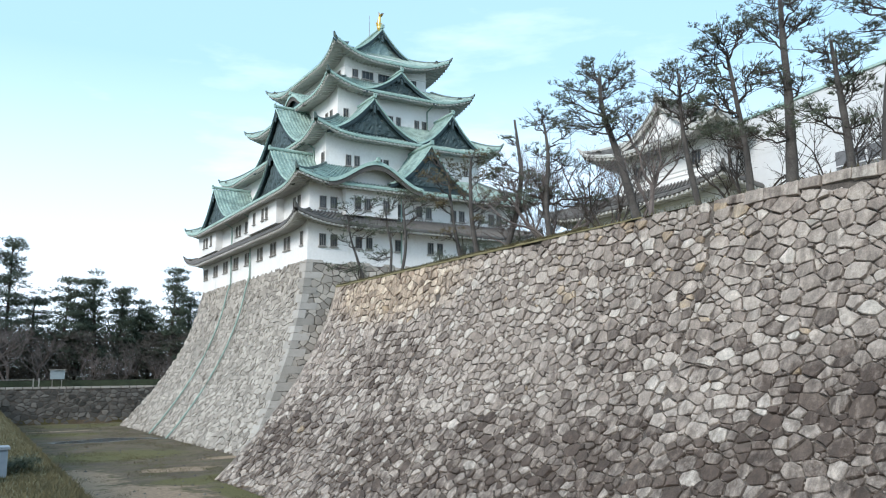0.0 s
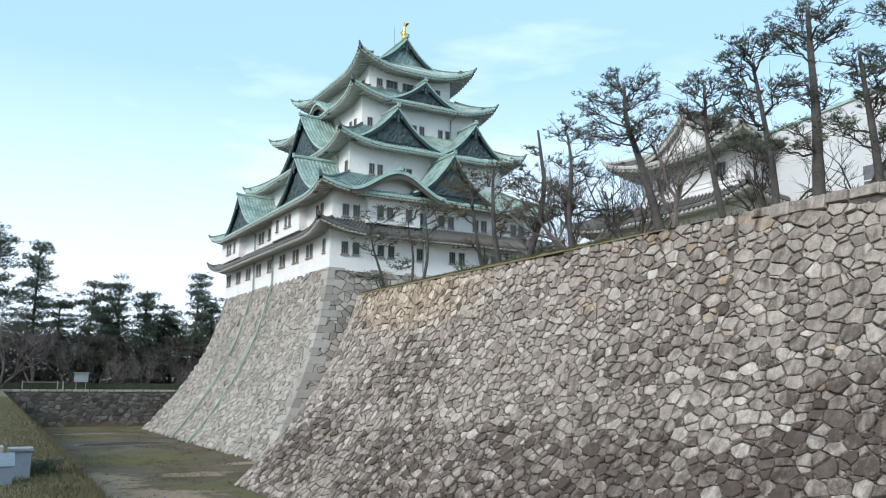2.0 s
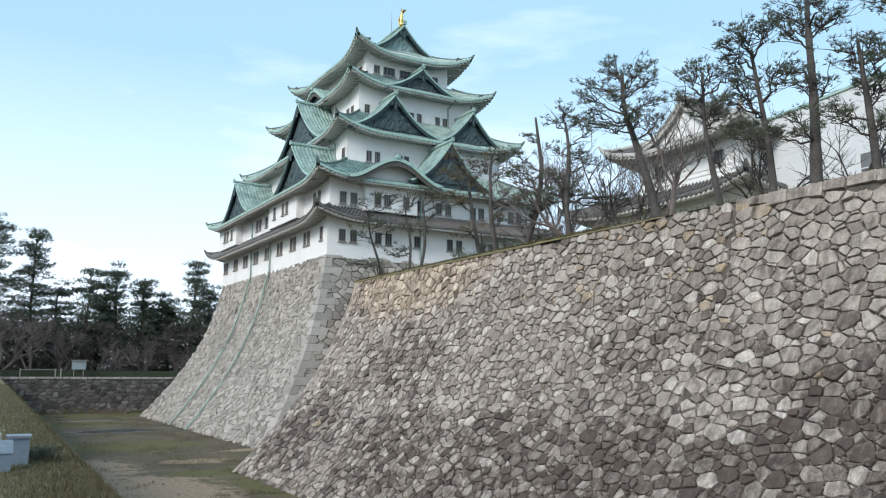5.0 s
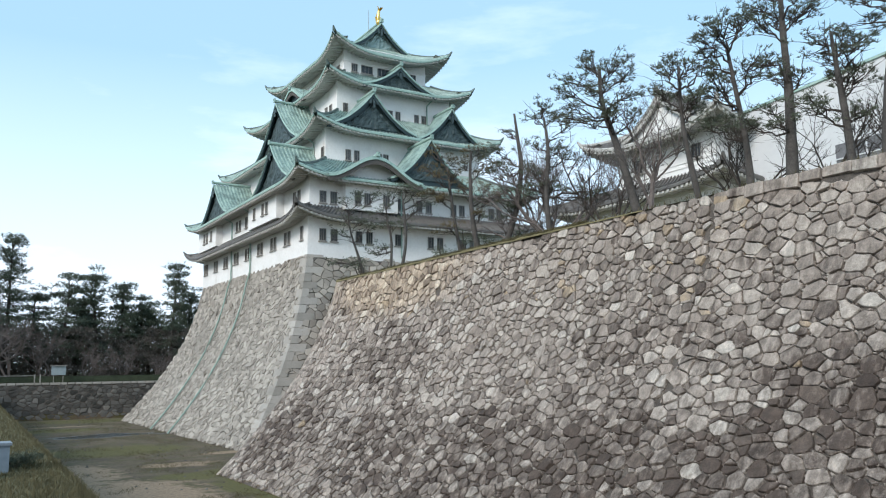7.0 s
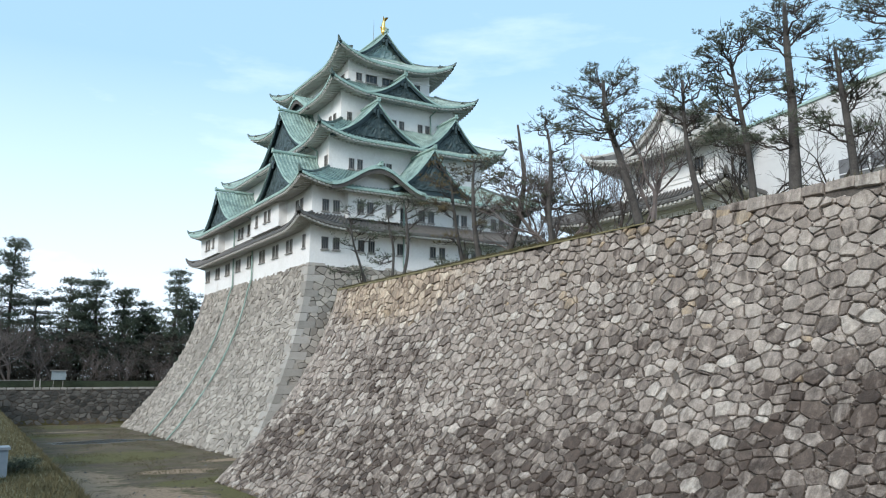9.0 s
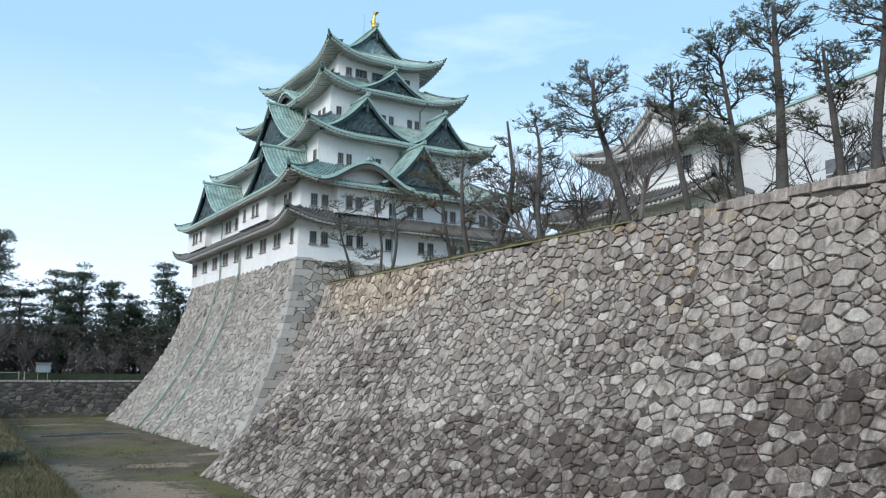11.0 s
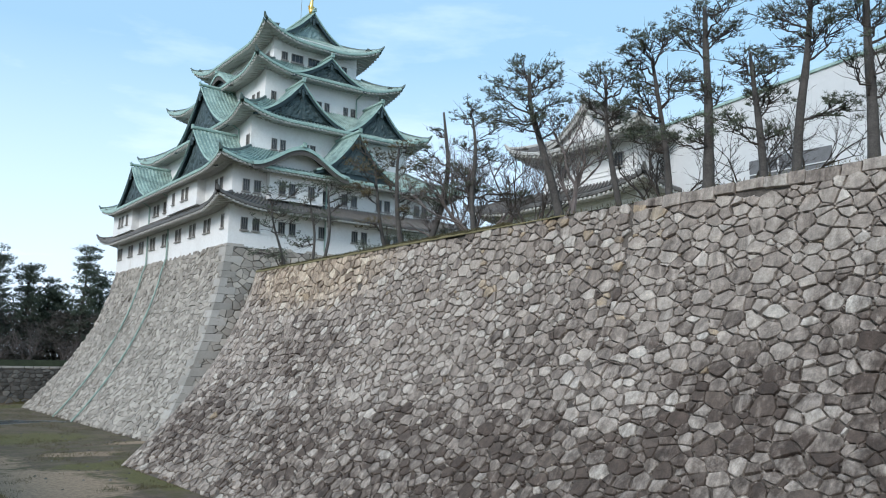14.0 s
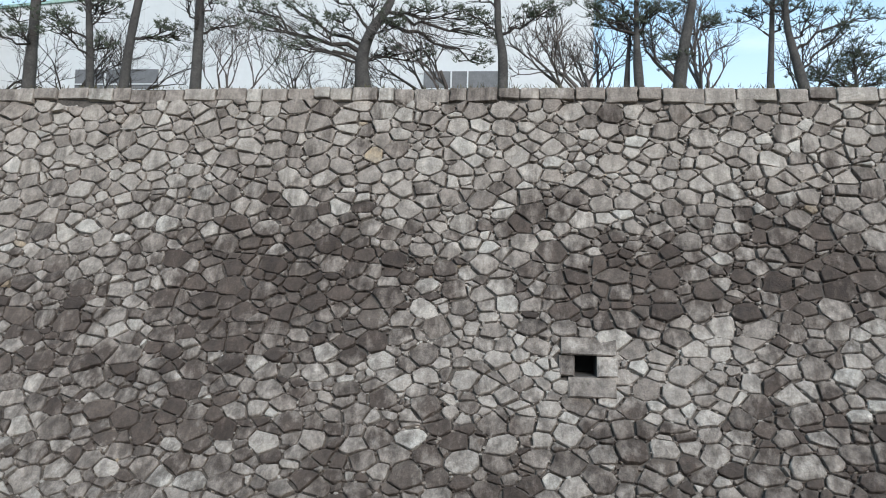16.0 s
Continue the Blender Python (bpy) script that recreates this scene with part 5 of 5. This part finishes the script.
while y < 21.6:
    w = min(stone_rng.uniform(0.5, 1.35), 22.0 - y)
    h = stone_rng.uniform(0.38, 0.54)
    o = stone_rng.uniform(-0.02, 0.05)
    poly = [(y, T_TOP - h - 0.02), (y + w, T_TOP - h - 0.02 + stone_rng.uniform(-0.06, 0.06)), (y + w, T_TOP + 0.0), (y, T_TOP)]
    made = stone_shape(poly, on_terrace, stone_rng, 0.10, 0.05, 0.03)
    v, f = made
    dz = stone_rng.uniform(-0.02, 0.06)
    mesh_object("coping_stone", [(p[0] - o, p[1], p[2] + dz) for p in v] , f, STONE_PIECE, terrace_wall)
    y += w
# dressed stones round a square drain
BLACK = material("dark drain", (0.03, 0.027, 0.024), (0.07, 0.062, 0.055), 3.0, 0.95)


def dressed(y0, y1, z0, z1, out=0.15):
    s = Solid()
    zf = terrace_x(z0) - out, terrace_x(z1) - out
    b = 0.04
    s.add([(zf[0] + 0.6, y0, z0), (zf[0] + 0.6, y1, z0), (zf[1] + 0.6, y1, z1), (zf[1] + 0.6, y0, z1),
           (zf[0] + b, y0, z0), (zf[0] + b, y1, z0), (zf[1] + b, y1, z1), (zf[1] + b, y0, z1),
           (zf[0], y0 + b, z0 + b), (zf[0], y1 - b, z0 + b), (zf[1], y1 - b, z1 - b), (zf[1], y0 + b, z1 - b)],
          [(0, 1, 5, 4), (1, 2, 6, 5), (2, 3, 7, 6), (3, 0, 4, 7), (4, 5, 9, 8), (5, 6, 10, 9), (6, 7, 11, 10), (7, 4, 8, 11), (8, 9, 10, 11)])
    ob = s.make("dressed_stone", STONE_PIECE)
    ob.parent = terrace_wall


dressed(-2.05, -0.55, 5.90, 6.36)
dressed(-2.0, -0.75, 4.85, 5.33, 0.18)
dressed(-2.08, -1.52, 5.36, 5.87)
dressed(-0.91, -0.50, 5.36, 5.87)
mouth, back = ([(terrace_x(z) + dx, y_, z) for z, y_ in ((HOLE_Z[0], HOLE_Y[0]), (HOLE_Z[0], HOLE_Y[1]), (HOLE_Z[1], HOLE_Y[1]), (HOLE_Z[1], HOLE_Y[0]), (HOLE_Z[0], HOLE_Y[0]))] for dx in (0.05, 1.6))
drain = Solid().grid([mouth, back]).add(back[:4], [(0, 1, 2, 3)]).make("drain_recess", BLACK)
drain.parent = terrace_wall

# the tower's base: small stones and long dressed corner blocks
west, south, base_singles = Solid(), Solid(), []
PALE_PIECE = material("pale base stone block", (0.17, 0.152, 0.13), (0.42, 0.385, 0.335), 0.5, 0.9, bump=0.05, fine=8.0, per_object=0.72, stain=(0.24, 0.22, 0.19), stain_scale=0.22, stain_from=0.56)
for poly in cells(TY0 - 9.2, TY1 + 9.2, 0, B_TOP, 0.78, 0.54, stone_rng, 0.36, gap=0.035):
    c = on_base_west(sum(p[0] for p in poly) / len(poly), sum(p[1] for p in poly) / len(poly), 0)
    b = TX0 - c[0]
    if c[1] < TY0 - b + 0.3 or c[1] > TY1 + b - 0.1:
        continue
    made = stone_shape(poly, on_base_west, stone_rng, 0.075, 0.06)
    chinks_along(poly, on_base_west, west, 0.10)
    if made and c[1] < TY0 + 9 and c[2] > 6 and len(base_singles) < 300:
        base_singles.append(made)
    elif made:
        west.add(*made)
for poly in cells(TX0 - 9.2, TX0 + 14, 3, B_TOP, 0.9, 0.66, stone_rng, 0.30, gap=0.04):
    c = on_base_south(sum(p[0] for p in poly) / len(poly), sum(p[1] for p in poly) / len(poly), 0)
    b = TY0 - c[1]
    if c[0] < TX0 - b + 0.3:
        continue
    made = stone_shape(poly, on_base_south, stone_rng, 0.07, 0.06)
    if made:
        south.add(*made)
for verts, faces in base_singles:
    mesh_object("stone", verts, faces, PALE_PIECE, tower_base)
for sol in (west, south):
    ob = sol.make("stone_courses", PALE_STONE)
    ob.parent = tower_base
    tagged(ob, "small pale fitted stones of the tower base", kind="stuff")
v, k = 0.0, 0
while v < B_TOP - 0.3:
    h = min(stone_rng.uniform(0.75, 1.05), B_TOP - v)
    lw, ls = (stone_rng.uniform(1.5, 2.1), 0.8) if k % 2 else (0.8, stone_rng.uniform(1.5, 2.1))
    z0, b0, _, _ = along(B_ARC, v + 0.02)
    z1, b1, _, _ = along(B_ARC, v + h - 0.02)
    e = 0.11
    s = Solid()
    def corner_ring(z, b):
        x, y = TX0 - b - e, TY0 - b - e
        return [(x, y, z), (x, y + lw, z), (x + 0.7, y + lw, z), (x + 0.7, y + 0.7, z), (x + ls, y + 0.7, z), (x + ls, y, z)]
    s.add(corner_ring(z0, b0) + corner_ring(z1, b1), [tuple(range(6)), tuple(range(11, 5, -1))] + [(i, i + 6, (i + 1) % 6 + 6, (i + 1) % 6) for i in range(6)])
    ob = s.make("quoin", QUOIN)
    ob.parent = tower_base
    v += h
    k += 1

# pale corner blocks at the terrace's north end
v, k = 0.0, 0
while v < T_TOP - 0.3:
    h = min(stone_rng.uniform(0.6, 0.9), T_TOP - v)
    lw = stone_rng.uniform(0.9, 1.3) if k % 2 else stone_rng.uniform(0.5, 0.7)
    z0, b0, _, _ = along(T_ARC, v + 0.02)
    z1, b1, _, _ = along(T_ARC, v + h - 0.02)
    s = Solid()
    s.add([(26.66 - b - 0.10 + dx, y_, z) for z, b in ((z0, b0), (z1, b1)) for dx, y_ in ((0, 59.75), (0, 59.75 - lw), (1.2, 59.75 - lw), (1.2, 59.75))], [(0, 1, 2, 3), (7, 6, 5, 4), (0, 4, 5, 1), (1, 5, 6, 2), (2, 6, 7, 3), (3, 7, 4, 0)])
    ob = s.make("quoin", STONE_PIECE)
    ob.parent = terrace_wall
    v += h
    k += 1

# the far moat wall
def on_far(u, v, out):
    return (u, 142.75 - out, v)


far_s = Solid()
for poly in cells(3.0, 45, 0, BANK - 0.35, 1.0, 0.62, stone_rng, 0.4, gap=0.08):
    made = stone_shape(poly, on_far, stone_rng, 0.13, 0.14)
    if made:
        far_s.add(*made)
far_wall = Solid().box(3, 60, 142.7, 143.3, -0.2, BANK + 0.05).make("wall_far_moat", JOINT)
tagged(far_wall, "mossy stone retaining wall of the far bank, shaded in its colour", "stone wall", kind="structure")
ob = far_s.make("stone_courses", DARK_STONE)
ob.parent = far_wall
tagged(ob, "mossy fitted stones with shade in their dark colour", kind="stuff")
x = 3.0
while x < 45:   # pale capstones along the top
    w = stone_rng.uniform(0.8, 1.7)
    made = stone_shape([(x, BANK - 0.33), (x + w - 0.05, BANK - 0.33), (x + w - 0.05, BANK + 0.04), (x, BANK + 0.04)], on_far, stone_rng, 0.16, 0.06, 0.02)
    mesh_object("capstone", *made, QUOIN, far_wall)
    x += w

# grass edge on top of the terrace, and grass on the near bank
def grass(name, count, where, blade, mat, seed, label):
    rng = random.Random(seed)
    verts, faces = [], []
    for _ in range(count):
        x, y, z = where(rng)
        h = blade * rng.uniform(0.5, 1.3)
        a = rng.uniform(0, math.pi)
        w = blade * 0.10
        dx, dy = math.cos(a) * w, math.sin(a) * w
        k = len(verts)
        verts += [(x - dx, y - dy, z), (x + dx, y + dy, z), (x + rng.gauss(0, 0.4) * h, y + rng.gauss(0, 0.4) * h, z + h)]
        faces.append((k, k + 1, k + 2))
    return tagged(mesh_object(name, verts, faces, mat), label, "grass", kind="stuff")


GRASS = material("dry winter grass blades", (0.050, 0.046, 0.020), (0.115, 0.098, 0.046), 0.7, 0.9, fine=6.0, island=0.5)
grass("grass_edge", 16000, lambda r: (26.55 + abs(r.gauss(0, 0.35)), r.uniform(30, 59.5) if r.random() < 0.95 else r.uniform(-12, 30), TERRACE + 0.05), 0.17, GRASS, 31, "dry grass along the terrace edge")


def bank_spot(r):
    y = 9 + 75 * r.random() ** 2.0
    x = bank_edge(y) - abs(r.gauss(0, 1.1)) * (0.5 + y / 40) + 0.1
    return (x, y, BANK - 0.03)


grass("bank_grass", 60000, bank_spot, 0.09, GRASS, 32, "dry tufted grass on the near bank")
for g_ob in (ground,):
    g_ob.data.materials.append(TURF)
    for poly in g_ob.data.polygons:
        c = poly.center
        if c.z > BANK - 0.5 or (c.z > 0.5 and c.x < 8):
            poly.material_index = 1


def moat_spot(r):
    while True:
        x, y = r.uniform(4.5, 25), 48 + 94 * r.random() ** 1.3
        if noise.noise(Vector((x * 0.22, y * 0.16, 7))) + 0.5 * noise.noise(Vector((x * 0.9, y * 0.6, 2))) > 0.02 + r.random() * 0.25:
            return (x, y, 0.02)


grass("moat_grass", 15000, moat_spot, 0.15, GRASS, 33, "patchy low weeds and moss on the moat bed")
pebbles = Solid()
peb = random.Random(44)
for _ in range(220):
    x, y, q = peb.uniform(5, 24), peb.uniform(50, 138), peb.uniform(0.05, 0.16)
    pebbles.add([(x - q, y, 0), (x, y - q, 0), (x + q, y, 0), (x, y + q, 0), (x + q * 0.2, y, q * 0.9)], [(0, 1, 4), (1, 2, 4), (2, 3, 4), (3, 0, 4)])
tagged(pebbles.make("loose_stones", DARK_STONE), "loose stones scattered over the moat bed", "stones", kind="stuff")

MOSS_LIP = material("mossy turf", (0.085, 0.074, 0.032), (0.18, 0.152, 0.075), 1.2, 0.95, bump=0.06, fine=14.0)
# mossy turf lip along the top of the terrace
lip_rows = []
lip = random.Random(9)
y = 26.0
while y < 59.8:
    h = 0.07 + 0.10 * noise.noise(Vector((0, y * 0.9, 1))) + 0.05 * lip.random()
    if y < 38:
        h *= max(0.0, (y - 26) / 12) * (0.5 + 0.7 * lip.random())
    o = 0.06 * noise.noise(Vector((3, y * 1.3, 1)))
    lip_rows.append([(26.50 + o, y, TERRACE - 0.06), (26.52 + o, y, TERRACE + h * 0.7), (26.70 + o, y, TERRACE + h), (27.3, y, TERRACE + 0.10), (28.2, y, TERRACE - 0.02)])
    y += 0.22
tagged(Solid().grid(lip_rows).make("turf_lip", MOSS_LIP, None, "", True), "mossy olive turf edge of the terrace", "turf", kind="structure")
